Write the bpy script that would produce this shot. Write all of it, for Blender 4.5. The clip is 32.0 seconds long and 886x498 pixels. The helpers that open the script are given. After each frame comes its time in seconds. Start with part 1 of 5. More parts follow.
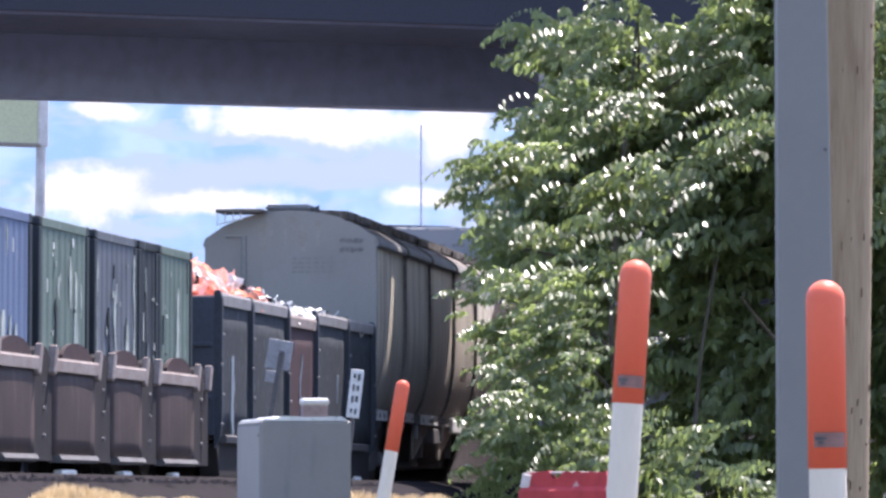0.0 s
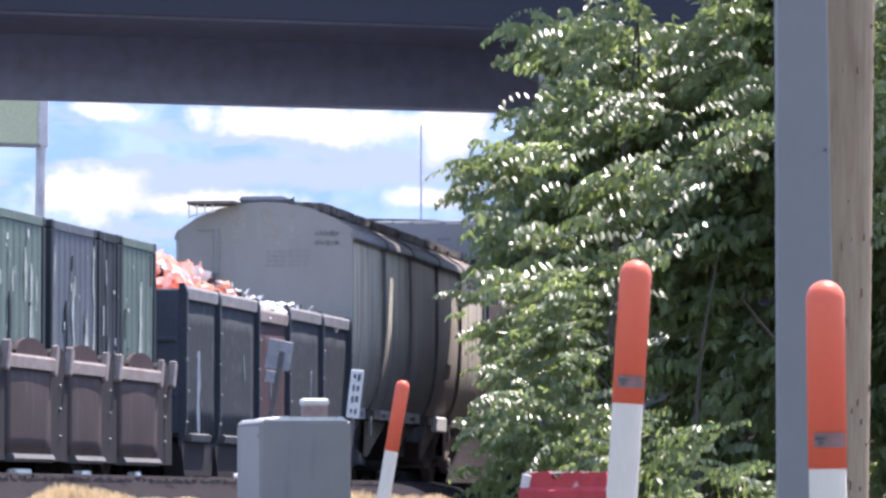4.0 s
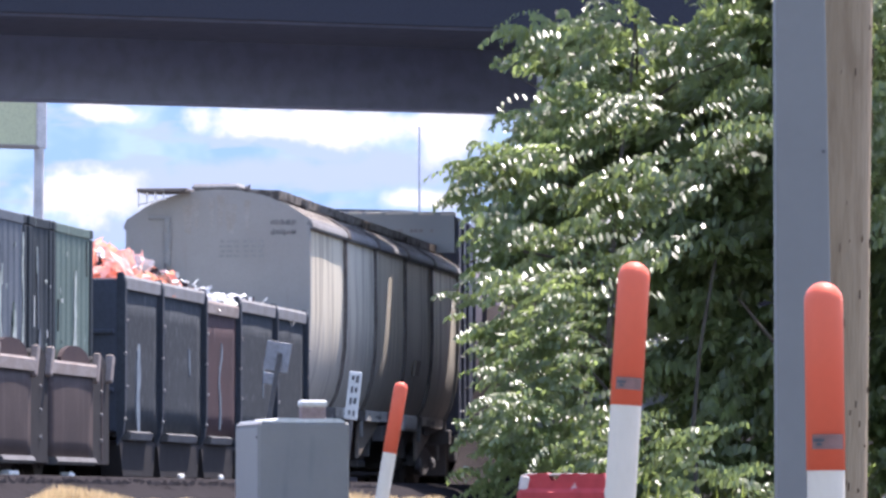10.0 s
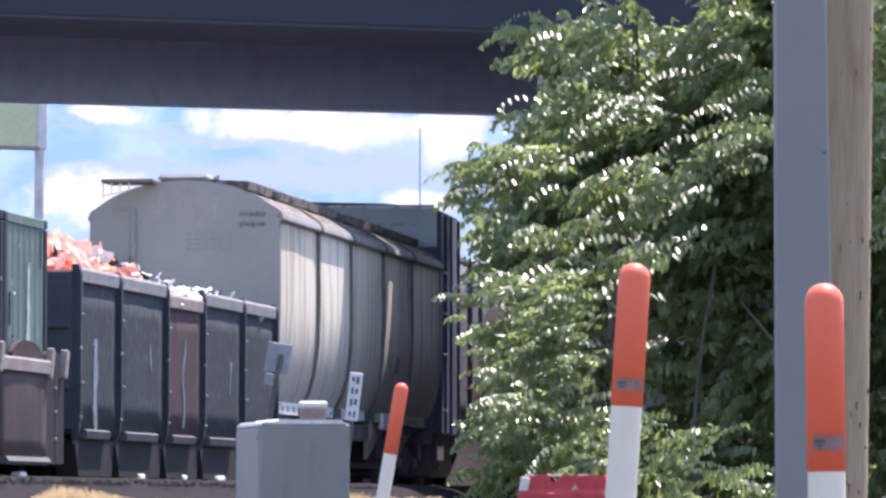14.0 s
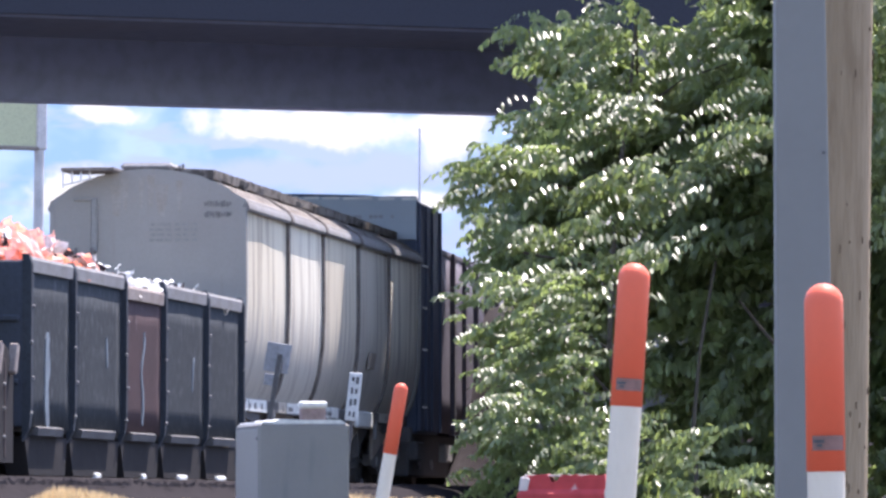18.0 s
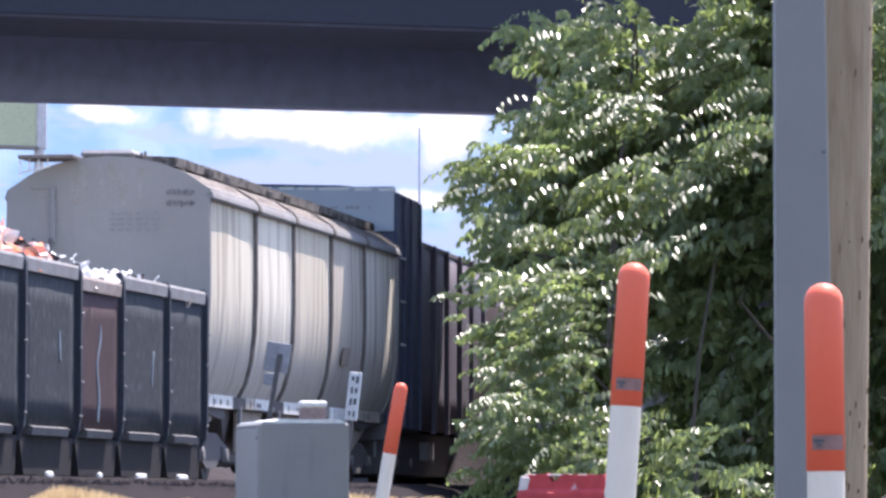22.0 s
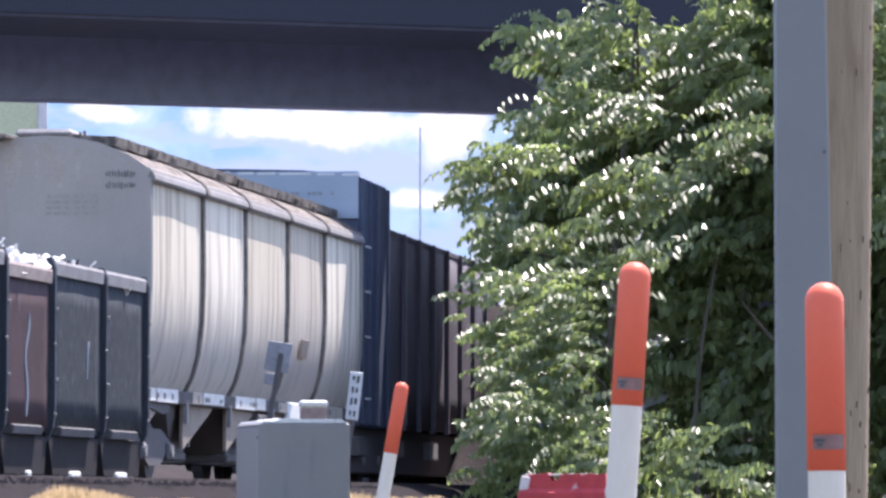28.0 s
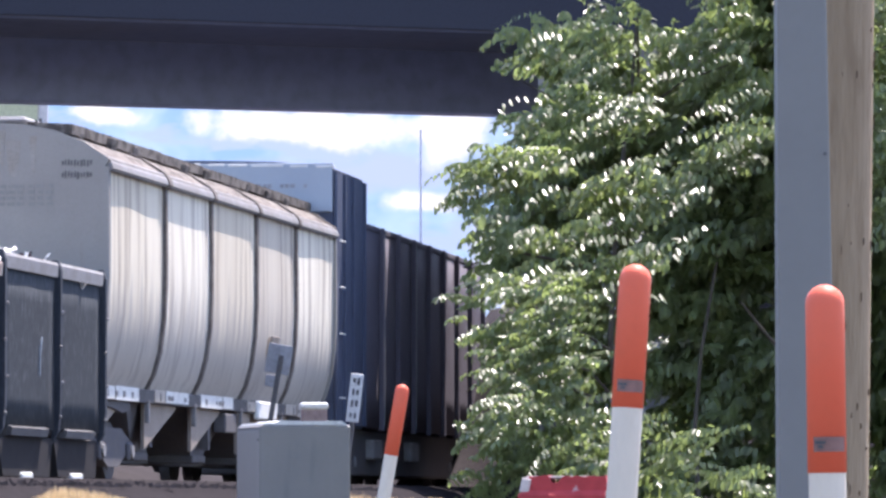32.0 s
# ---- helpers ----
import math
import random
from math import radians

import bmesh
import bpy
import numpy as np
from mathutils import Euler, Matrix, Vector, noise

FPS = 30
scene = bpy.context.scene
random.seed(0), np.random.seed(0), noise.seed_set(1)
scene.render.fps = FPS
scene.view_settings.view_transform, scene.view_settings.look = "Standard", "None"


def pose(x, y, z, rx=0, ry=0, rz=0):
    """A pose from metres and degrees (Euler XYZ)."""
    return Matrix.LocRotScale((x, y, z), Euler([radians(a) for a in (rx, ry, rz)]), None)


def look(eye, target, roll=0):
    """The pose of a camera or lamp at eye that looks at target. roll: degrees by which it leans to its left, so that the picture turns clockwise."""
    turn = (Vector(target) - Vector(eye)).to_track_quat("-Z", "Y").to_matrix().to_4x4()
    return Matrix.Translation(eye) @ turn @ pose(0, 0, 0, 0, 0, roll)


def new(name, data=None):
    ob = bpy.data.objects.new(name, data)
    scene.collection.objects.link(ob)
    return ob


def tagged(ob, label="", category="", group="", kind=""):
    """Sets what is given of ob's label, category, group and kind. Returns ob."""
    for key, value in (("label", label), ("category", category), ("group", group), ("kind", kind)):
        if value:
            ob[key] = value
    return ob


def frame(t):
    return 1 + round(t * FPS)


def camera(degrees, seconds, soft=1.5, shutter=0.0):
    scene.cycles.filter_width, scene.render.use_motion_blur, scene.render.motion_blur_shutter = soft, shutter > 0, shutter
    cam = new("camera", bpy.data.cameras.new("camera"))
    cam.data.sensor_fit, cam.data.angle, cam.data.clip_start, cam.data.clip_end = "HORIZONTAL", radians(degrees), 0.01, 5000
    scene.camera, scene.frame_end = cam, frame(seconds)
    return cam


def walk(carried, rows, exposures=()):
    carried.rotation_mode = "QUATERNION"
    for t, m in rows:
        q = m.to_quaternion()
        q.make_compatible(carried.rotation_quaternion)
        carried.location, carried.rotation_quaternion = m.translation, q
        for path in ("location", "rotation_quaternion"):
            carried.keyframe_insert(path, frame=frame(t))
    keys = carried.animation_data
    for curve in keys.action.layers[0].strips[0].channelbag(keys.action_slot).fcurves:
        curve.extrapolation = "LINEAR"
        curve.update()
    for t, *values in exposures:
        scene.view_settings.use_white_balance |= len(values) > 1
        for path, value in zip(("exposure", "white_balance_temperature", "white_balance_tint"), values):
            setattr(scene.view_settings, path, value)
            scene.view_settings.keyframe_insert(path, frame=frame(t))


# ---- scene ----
EXPO, SKY, SUN, BACK = 1.54, 0.15, 4.2, 0.42
cam = camera(10.66, 32.0, soft=2.8)

PITCH = 93.031
PX = 0.006821
SWAY = [(0.0, 1.3, -3.6), (1.0, 0.9, -3.2), (2.0, 1.2, -3.1), (3.0, 0.4, -3.5), (4.5, 1.6, -2.8), (6.0, 1.0, -2.2), (7.0, 1.0, -3.4),
        (8.0, -0.1, -0.8), (9.0, -0.8, -2.6), (10.0, -1.8, -0.3), (11.0, -0.5, -0.4), (12.0, 1.0, 0.0), (13.0, 0.6, 1.8),
        (14.0, -0.8, 1.8), (15.5, -1.3, 0.5), (17.0, -0.7, 1.7), (18.0, -1.5, 1.9), (19.0, 0.0, 1.7), (20.0, -1.5, 1.1), (21.0, -1.8, 0.8),
        (22.0, -1.8, 1.0), (23.0, -1.2, 0.0), (24.0, 0.6, 0.4), (25.0, -0.3, 0.4), (26.5, 0.0, 2.0), (28.0, -0.4, 0.2), (29.0, 0.0, 0.9),
        (30.0, 0.9, 2.8), (31.0, 0.9, 3.1), (32.0, 0.6, 4.0)]
EYE_Z = 1.6
walk(cam, [(t, pose(0, 0, EYE_Z, PITCH + dy * PX, 0, dx * PX)) for t, dx, dy in SWAY], exposures=[(0.0, EXPO, 6350, 21), (32.0, EXPO, 6350, 21)])

# ---- light ----
SUN_AZ, SUN_EL = 31.5, 63.0
world = bpy.data.worlds.new("sky")
scene.world = world
world.use_nodes = True
wn = world.node_tree
sky = wn.nodes.new("ShaderNodeTexSky")
sky.sky_type, sky.sun_disc = "NISHITA", False
sky.sun_elevation, sky.sun_rotation = radians(SUN_EL), radians(SUN_AZ)
wn.nodes["Background"].inputs["Strength"].default_value = SKY
wn.links.new(sky.outputs["Color"], wn.nodes["Background"].inputs["Color"])
sun = new("sun", bpy.data.lights.new("sun", "SUN"))
sun.data.energy, sun.data.angle, sun.data.color = SUN, radians(0.55), (1.0, 0.95, 0.86)
sd = Vector((math.sin(radians(SUN_AZ)) * math.cos(radians(SUN_EL)), math.cos(radians(SUN_AZ)) * math.cos(radians(SUN_EL)), math.sin(radians(SUN_EL))))
sun.matrix_world = look(sd * 200, (0, 0, 0))


# ---- materials ----
def mat(name, base, rough=0.7, metal=0.0, second=None, scale=3.0, amount=0.6, stretch=(1, 1, 1), bump=0.15, fine=25.0, spec=0.2, island=0.0, translucent=0.0, through_col=(0.22, 0.34, 0.05), grime=None, grime_scale=(6, 6, 0.7), grime_lo=0.5, grime_hi=0.7, piece=0.0, grain_amount=0.35):
    """Base colour broken by a large noise towards second, a fine grain, optional streaks of grime, and bump."""
    m = bpy.data.materials.new(name)
    m.use_nodes = True
    n, l = m.node_tree.nodes, m.node_tree.links
    b = n["Principled BSDF"]
    b.inputs["Roughness"].default_value, b.inputs["Metallic"].default_value = rough, metal
    b.inputs["Specular IOR Level"].default_value = spec
    tc = n.new("ShaderNodeTexCoord")
    mp = n.new("ShaderNodeMapping")
    mp.inputs["Scale"].default_value = stretch
    l.new(tc.outputs["Object"], mp.inputs["Vector"])

    def noise_node(sc, vec, detail=5.0):
        t = n.new("ShaderNodeTexNoise")
        t.inputs["Scale"].default_value, t.inputs["Detail"].default_value = sc, detail
        l.new(vec, t.inputs["Vector"])
        return t

    def mixed(fac, a, c):
        x = n.new("ShaderNodeMix")
        x.data_type = "RGBA"
        for sock, val in ((x.inputs[6], a), (x.inputs[7], c)):
            if isinstance(val, tuple):
                sock.default_value = (*val, 1)
            else:
                l.new(val, sock)
        if isinstance(fac, float):
            x.inputs[0].default_value = fac
        else:
            l.new(fac, x.inputs[0])
        return x.outputs[2]

    def ranged(val, lo, hi, top=1.0):
        r = n.new("ShaderNodeMapRange")
        r.inputs[1].default_value, r.inputs[2].default_value, r.inputs[4].default_value = lo, hi, top
        l.new(val, r.inputs[0])
        return r.outputs[0]

    big = noise_node(scale, mp.outputs[0])
    grain = noise_node(fine, mp.outputs[0], 3.0)
    second = second or tuple(c * 0.6 for c in base)
    col = mixed(ranged(big.outputs[0], 0.38, 0.66, amount), base, second)
    col = mixed(ranged(grain.outputs[0], 0.42, 0.72, grain_amount), col, tuple(c * 0.55 for c in second))
    if grime:
        gm = n.new("ShaderNodeMapping")
        gm.inputs["Scale"].default_value = grime_scale
        l.new(tc.outputs["Object"], gm.inputs["Vector"])
        col = mixed(ranged(noise_node(1.0, gm.outputs[0]).outputs[0], grime_lo, grime_hi, 0.85), col, grime)
    if island or piece:
        src = n.new("ShaderNodeNewGeometry").outputs["Random Per Island"] if island else n.new("ShaderNodeObjectInfo").outputs["Random"]
        hs = n.new("ShaderNodeHueSaturation")
        v = n.new("ShaderNodeMapRange")
        k = island or piece
        v.inputs[3].default_value, v.inputs[4].default_value = 1 - k, 1 + k
        l.new(src, v.inputs[0])
        l.new(v.outputs[0], hs.inputs["Value"])
        l.new(col, hs.inputs["Color"])
        col = hs.outputs[0]
    l.new(col, b.inputs["Base Color"])
    if bump:
        bp = n.new("ShaderNodeBump")
        bp.inputs["Strength"].default_value, bp.inputs["Distance"].default_value = bump, 0.02
        l.new(grain.outputs[0], bp.inputs["Height"])
        l.new(bp.outputs[0], b.inputs["Normal"])
    if translucent:
        tr = n.new("ShaderNodeBsdfTranslucent")
        l.new(mixed(0.55, col, through_col), tr.inputs[0])
        ms = n.new("ShaderNodeMixShader")
        ms.inputs[0].default_value = translucent
        l.new(b.outputs[0], ms.inputs[1])
        l.new(tr.outputs[0], ms.inputs[2])
        l.new(ms.outputs[0], n["Material Output"].inputs[0])
    return m


M = {}
M["ground"] = mat("dry_earth", (0.085, 0.077, 0.064), 0.95, second=(0.058, 0.055, 0.046), scale=0.35, fine=9, bump=0.6, spec=0.0)
M["ballast"] = mat("ballast_stone", (0.042, 0.038, 0.041), 0.95, second=(0.032, 0.0295, 0.0305), scale=4, fine=22, bump=1.0, island=0.4, spec=0.0)
# darker copy of the earth, for the shade below and beyond the cars
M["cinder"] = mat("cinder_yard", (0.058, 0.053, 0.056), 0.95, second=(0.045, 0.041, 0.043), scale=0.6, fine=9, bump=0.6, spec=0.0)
M["rail"] = mat("rail_steel", (0.2, 0.13, 0.09), 0.55, 0.6, scale=6)
M["tie"] = mat("tie_wood", (0.09, 0.07, 0.055), 0.9, scale=5, stretch=(1, 6, 6), piece=0.3)
M["weed"] = mat("green_weed", (0.2, 0.25, 0.06), 0.7, second=(0.3, 0.31, 0.1), scale=2, island=0.4, bump=0, translucent=0.5, through_col=(0.5, 0.6, 0.15))
M["grass"] = mat("dry_grass", (0.5, 0.385, 0.235), 0.8, second=(0.4, 0.31, 0.18), scale=2, island=0.35, bump=0, translucent=0.5, through_col=(0.75, 0.58, 0.34))
M["leaf"] = mat("leaf", (0.14, 0.172, 0.08), 0.36, second=(0.185, 0.22, 0.08), scale=0.9, island=0.4, bump=0, translucent=0.5, through_col=(0.42, 0.54, 0.17), spec=0.8, grain_amount=0.1)
M["bark"] = mat("bark", (0.10, 0.085, 0.07), 0.9, scale=6, stretch=(3, 3, 0.6), bump=0.8)
# bridge tones carry the blue haze and even out the light between parts
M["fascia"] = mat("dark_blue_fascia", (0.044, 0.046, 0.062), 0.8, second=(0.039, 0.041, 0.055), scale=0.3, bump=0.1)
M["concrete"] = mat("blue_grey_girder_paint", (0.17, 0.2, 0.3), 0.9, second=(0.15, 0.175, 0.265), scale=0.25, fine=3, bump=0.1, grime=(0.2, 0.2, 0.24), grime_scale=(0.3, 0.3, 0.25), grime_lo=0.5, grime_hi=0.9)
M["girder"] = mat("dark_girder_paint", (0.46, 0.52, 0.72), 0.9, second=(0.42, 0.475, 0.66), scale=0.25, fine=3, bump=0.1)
M["abutment"] = mat("stained_concrete", (0.28, 0.268, 0.255), 0.9, second=(0.22, 0.21, 0.2), scale=0.5, fine=6, bump=0.4, grime=(0.19, 0.18, 0.17), grime_scale=(1.2, 1.2, 0.2), grime_lo=0.5, grime_hi=0.75)
M["wood"] = mat("weathered_pole_wood", (0.35, 0.265, 0.18), 0.85, second=(0.27, 0.195, 0.125), scale=4, stretch=(5, 5, 0.6), fine=10, bump=0.5, grain_amount=0.2, grime=(0.2, 0.14, 0.09), grime_scale=(14, 14, 2.4), grime_lo=0.56, grime_hi=0.74)
M["pole"] = mat("grey_pole_paint", (0.215, 0.213, 0.207), 0.6, second=(0.19, 0.188, 0.184), scale=2.5, bump=0.0, grain_amount=0.05)
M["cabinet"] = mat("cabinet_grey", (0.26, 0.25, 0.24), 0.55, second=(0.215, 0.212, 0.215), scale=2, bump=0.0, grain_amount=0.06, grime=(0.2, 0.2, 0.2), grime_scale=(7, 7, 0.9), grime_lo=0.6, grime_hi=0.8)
# paler copy of the cabinet grey, for the better-lit left face
M["cabinet_bright_side"] = mat("faded_cabinet_grey", (0.36, 0.345, 0.33), 0.6, second=(0.32, 0.305, 0.295), scale=2, bump=0.0, grain_amount=0.06)
M["orange"] = mat("orange_plastic", (0.84, 0.15, 0.085), 0.5, second=(0.8, 0.17, 0.1), scale=5, bump=0.0, fine=40, grain_amount=0.06)
M["whiteplastic"] = mat("white_plastic", (0.74, 0.65, 0.545), 0.75, second=(0.68, 0.6, 0.5), scale=6, stretch=(3, 3, 0.8), bump=0.0, grain_amount=0.08)
M["sticker"] = mat("decal_grey", (0.3, 0.17, 0.15), 0.6, bump=0)
M["ink"] = mat("decal_ink", (0.12, 0.12, 0.13), 0.6, bump=0)
M["red"] = mat("worn_red_paint", (0.48, 0.06, 0.065), 0.65, second=(0.36, 0.05, 0.055), scale=9, grime=(0.55, 0.48, 0.46), grime_scale=(16, 16, 9), grime_lo=0.66, grime_hi=0.7)
M["chip"] = mat("bare_primer", (0.66, 0.58, 0.55), 0.8, scale=20)
M["white"] = mat("white_paint", (0.78, 0.78, 0.76), 0.55, second=(0.6, 0.6, 0.58), scale=4)
M["signgrey"] = mat("galvanised", (0.34, 0.345, 0.375), 0.5, 0.2, scale=5)
M["pink"] = mat("faded_pink_paint", (0.42, 0.31, 0.3), 0.7, scale=7)
M["steel"] = mat("grimy_steel", (0.125, 0.121, 0.132), 0.9, 0.0, second=(0.15, 0.138, 0.13), scale=4)
M["lightsteel"] = mat("dusty_flange", (0.28, 0.275, 0.28), 0.75, second=(0.2, 0.185, 0.18), scale=3)
M["flange"] = mat("grimy_flange", (0.14, 0.136, 0.14), 0.8, second=(0.09, 0.085, 0.085), scale=3)
M["brown"] = mat("brown_car_paint", (0.064, 0.047, 0.047), 0.75, second=(0.042, 0.032, 0.034), scale=1.2, grime=(0.1, 0.08, 0.078), grime_scale=(7, 7, 1.3), grime_lo=0.55, grime_hi=0.8)
M["tan"] = mat("dusty_tan_steel", (0.33, 0.285, 0.265), 0.8, second=(0.22, 0.165, 0.145), scale=3)
STREAK = (0.42, 0.47, 0.45)
for key, c in (("cgreen", (0.13, 0.175, 0.155)), ("cblue", (0.125, 0.165, 0.26)), ("cgrey", (0.115, 0.132, 0.155)), ("cdark", (0.034, 0.042, 0.05))):
    M[key] = mat(key + "_paint", c, 0.6, second=tuple(x * 0.75 for x in c), scale=1.0, grime=STREAK, grime_scale=(9, 9, 0.75), grime_lo=0.69, grime_hi=0.73)
M["streak"] = mat("chalky_streak", (0.46, 0.5, 0.47), 0.8, second=(0.2, 0.24, 0.23), amount=0.9, scale=9, stretch=(1, 3, 0.8))
# near-black that puts recess shade into the posts; also used on bellies
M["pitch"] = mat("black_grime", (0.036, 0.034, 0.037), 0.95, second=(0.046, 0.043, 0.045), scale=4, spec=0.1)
M["dome"] = mat("dark_plum_steel", (0.042, 0.028, 0.034), 0.8, second=(0.06, 0.04, 0.04), scale=4)
M["paleface"] = mat("pale_blue_end_paint", (0.38, 0.43, 0.49), 0.6, second=(0.33, 0.38, 0.45), scale=1.2, bump=0.0, grain_amount=0.05)
M["slate"] = mat("slate_car_paint", (0.034, 0.041, 0.05), 0.85, second=(0.028, 0.033, 0.041), scale=1.0, grime=(0.1, 0.108, 0.116), grime_scale=(24, 24, 5.0), grime_lo=0.54, grime_hi=0.72)
M["oxide"] = mat("oxide_red_paint", (0.068, 0.042, 0.047), 0.8, second=(0.048, 0.034, 0.039), scale=1.5, grime=(0.2, 0.17, 0.17), grime_scale=(14, 14, 1.6), grime_lo=0.62, grime_hi=0.76)
M["stripe"] = mat("pale_blue_stripe", (0.2, 0.24, 0.28), 0.7, second=(0.1, 0.12, 0.15), scale=4)
# lighter copy of the slate, lifting the shaded end walls as haze would
M["endslate"] = mat("slate_end_paint", (0.07, 0.08, 0.105), 0.8, second=(0.055, 0.062, 0.085), scale=1.2)
# navy raised to lighten the posts' shaded front faces
M["navy"] = mat("navy_car_paint", (0.056, 0.064, 0.08), 0.75, scale=1.0)
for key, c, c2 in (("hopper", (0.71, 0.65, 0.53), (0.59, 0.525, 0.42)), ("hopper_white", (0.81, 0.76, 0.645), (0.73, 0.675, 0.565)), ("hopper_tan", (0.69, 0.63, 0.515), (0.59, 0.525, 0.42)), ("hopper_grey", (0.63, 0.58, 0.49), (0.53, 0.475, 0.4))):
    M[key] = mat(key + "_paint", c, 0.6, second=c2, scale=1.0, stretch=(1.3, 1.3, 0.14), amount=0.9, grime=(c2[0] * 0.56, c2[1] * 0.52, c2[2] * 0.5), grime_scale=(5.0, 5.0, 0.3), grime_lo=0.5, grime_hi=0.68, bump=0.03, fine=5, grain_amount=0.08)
def lower_shade(m):
    """Paints the shade of the lower sides, brown-grey with a ragged upper edge."""
    n, l = m.node_tree.nodes, m.node_tree.links
    b = n["Principled BSDF"]
    src = b.inputs["Base Color"].links[0].from_socket
    tc = n.new("ShaderNodeTexCoord")
    mp = n.new("ShaderNodeMapping")
    mp.inputs["Scale"].default_value = (4.5, 4.5, 0.28)
    t = n.new("ShaderNodeTexNoise")
    t.inputs["Scale"].default_value, t.inputs["Detail"].default_value = 1.6, 4
    l.new(tc.outputs["Object"], mp.inputs[0])
    l.new(mp.outputs[0], t.inputs[0])
    sx = n.new("ShaderNodeSeparateXYZ")
    l.new(tc.outputs["Object"], sx.inputs[0])
    ma = n.new("ShaderNodeMath")
    ma.operation = "MULTIPLY_ADD"
    ma.inputs[1].default_value = 2.6
    l.new(t.outputs[0], ma.inputs[0])
    l.new(sx.outputs[2], ma.inputs[2])
    r = n.new("ShaderNodeMapRange")
    r.inputs[1].default_value, r.inputs[2].default_value, r.inputs[3].default_value, r.inputs[4].default_value = 3.35, 4.1, 0.65, 0.0
    l.new(ma.outputs[0], r.inputs[0])
    x = n.new("ShaderNodeMix")
    x.data_type = "RGBA"
    l.new(r.outputs[0], x.inputs[0])
    l.new(src, x.inputs[6])
    x.inputs[7].default_value = (0.33, 0.305, 0.29, 1)
    l.new(x.outputs[2], b.inputs["Base Color"])


for key in ("hopper", "hopper_white", "hopper_tan", "hopper_grey"):
    lower_shade(M[key])
M["leaf"].node_tree.nodes["Principled BSDF"].inputs["Coat Weight"].default_value = 0.25
M["leaf"].node_tree.nodes["Principled BSDF"].inputs["Coat Roughness"].default_value = 0.3
# end grey set well below the side paint, to hold the end's shade
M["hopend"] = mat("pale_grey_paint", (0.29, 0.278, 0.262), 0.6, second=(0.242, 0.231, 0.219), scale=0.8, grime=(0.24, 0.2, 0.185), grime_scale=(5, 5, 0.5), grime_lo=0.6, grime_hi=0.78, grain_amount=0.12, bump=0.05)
M["roof"] = mat("weathered_roof", (0.17, 0.15, 0.135), 0.85, second=(0.25, 0.22, 0.19), scale=2.6, grime=(0.06, 0.05, 0.045), grime_scale=(5, 3.5, 5), grime_lo=0.46, grime_hi=0.6, bump=0.5)
M["strap"] = mat("grey_brown_strap", (0.19, 0.168, 0.155), 0.85, second=(0.08, 0.068, 0.062), scale=5)
M["faint"] = mat("faint_stencil", (0.235, 0.235, 0.23), 0.8, second=(0.29, 0.28, 0.27), scale=12)
M["rust"] = mat("rust_brown", (0.10, 0.07, 0.055), 0.9, second=(0.16, 0.10, 0.07), scale=3)
M["rustrun"] = mat("faint_rust_run", (0.29, 0.262, 0.235), 0.8, second=(0.32, 0.302, 0.282), scale=4, amount=1.0)
M["slope"] = mat("slope_sheet_beige", (0.34, 0.29, 0.25), 0.85, second=(0.24, 0.2, 0.175), scale=2)
M["bluecar"] = mat("deep_blue_paint", (0.088, 0.105, 0.155), 0.7, second=(0.072, 0.086, 0.13), scale=1.2)
M["maroon"] = mat("dark_maroon_paint", (0.14, 0.128, 0.155), 0.8, second=(0.115, 0.105, 0.132), scale=1.0)
M["scrap"] = mat("orange_pink_sheet", (0.88, 0.36, 0.26), 0.35, second=(0.97, 0.78, 0.72), amount=1.0, scale=1.6, island=0.4, translucent=0.45, through_col=(0.9, 0.3, 0.15), bump=0.2)
M["paper"] = mat("white_debris", (0.88, 0.87, 0.85), 0.7, island=0.25, scale=4)
M["boardpost"] = mat("faded_post_paint", (0.74, 0.68, 0.65), 0.7, scale=2)
M["board"] = mat("pale_yellow_board", (0.62, 0.61, 0.38), 0.6, second=(0.55, 0.54, 0.35), scale=0.3, bump=0.03)
# pale tone puts the distance haze into the mast
M["mast"] = mat("mast_steel", (0.6, 0.62, 0.74), 0.8, bump=0)


# ---- mesh helpers ----
def part(name, bm, material, parent=None, label="", loc=None, smooth=False):
    me = bpy.data.meshes.new(name)
    bmesh.ops.recalc_face_normals(bm, faces=bm.faces[:])
    bm.to_mesh(me)
    bm.free()
    me.materials.append(M[material] if isinstance(material, str) else material)
    if smooth:
        for p in me.polygons:
            p.use_smooth = True
    ob = new(name, me)
    if loc:
        ob.location = loc
    if parent:
        ob.parent = parent
    if label:
        ob["label"] = label
    return ob


def again(ob, parent=None, loc=None, rot=None):
    """A second part on the same mesh."""
    o = new(ob.name.split(".")[0], ob.data)
    o.parent = parent or ob.parent
    o.location = loc if loc else ob.location
    if rot:
        o.rotation_euler = [radians(a) for a in rot]
    if "label" in ob:
        o["label"] = ob["label"]
    return o


def thing(name, label, category, m=None, group="", kind=""):
    e = new(name)
    e.empty_display_size = 0.2
    if m is not None:
        e.matrix_basis = m
    return tagged(e, label, category, group, kind)


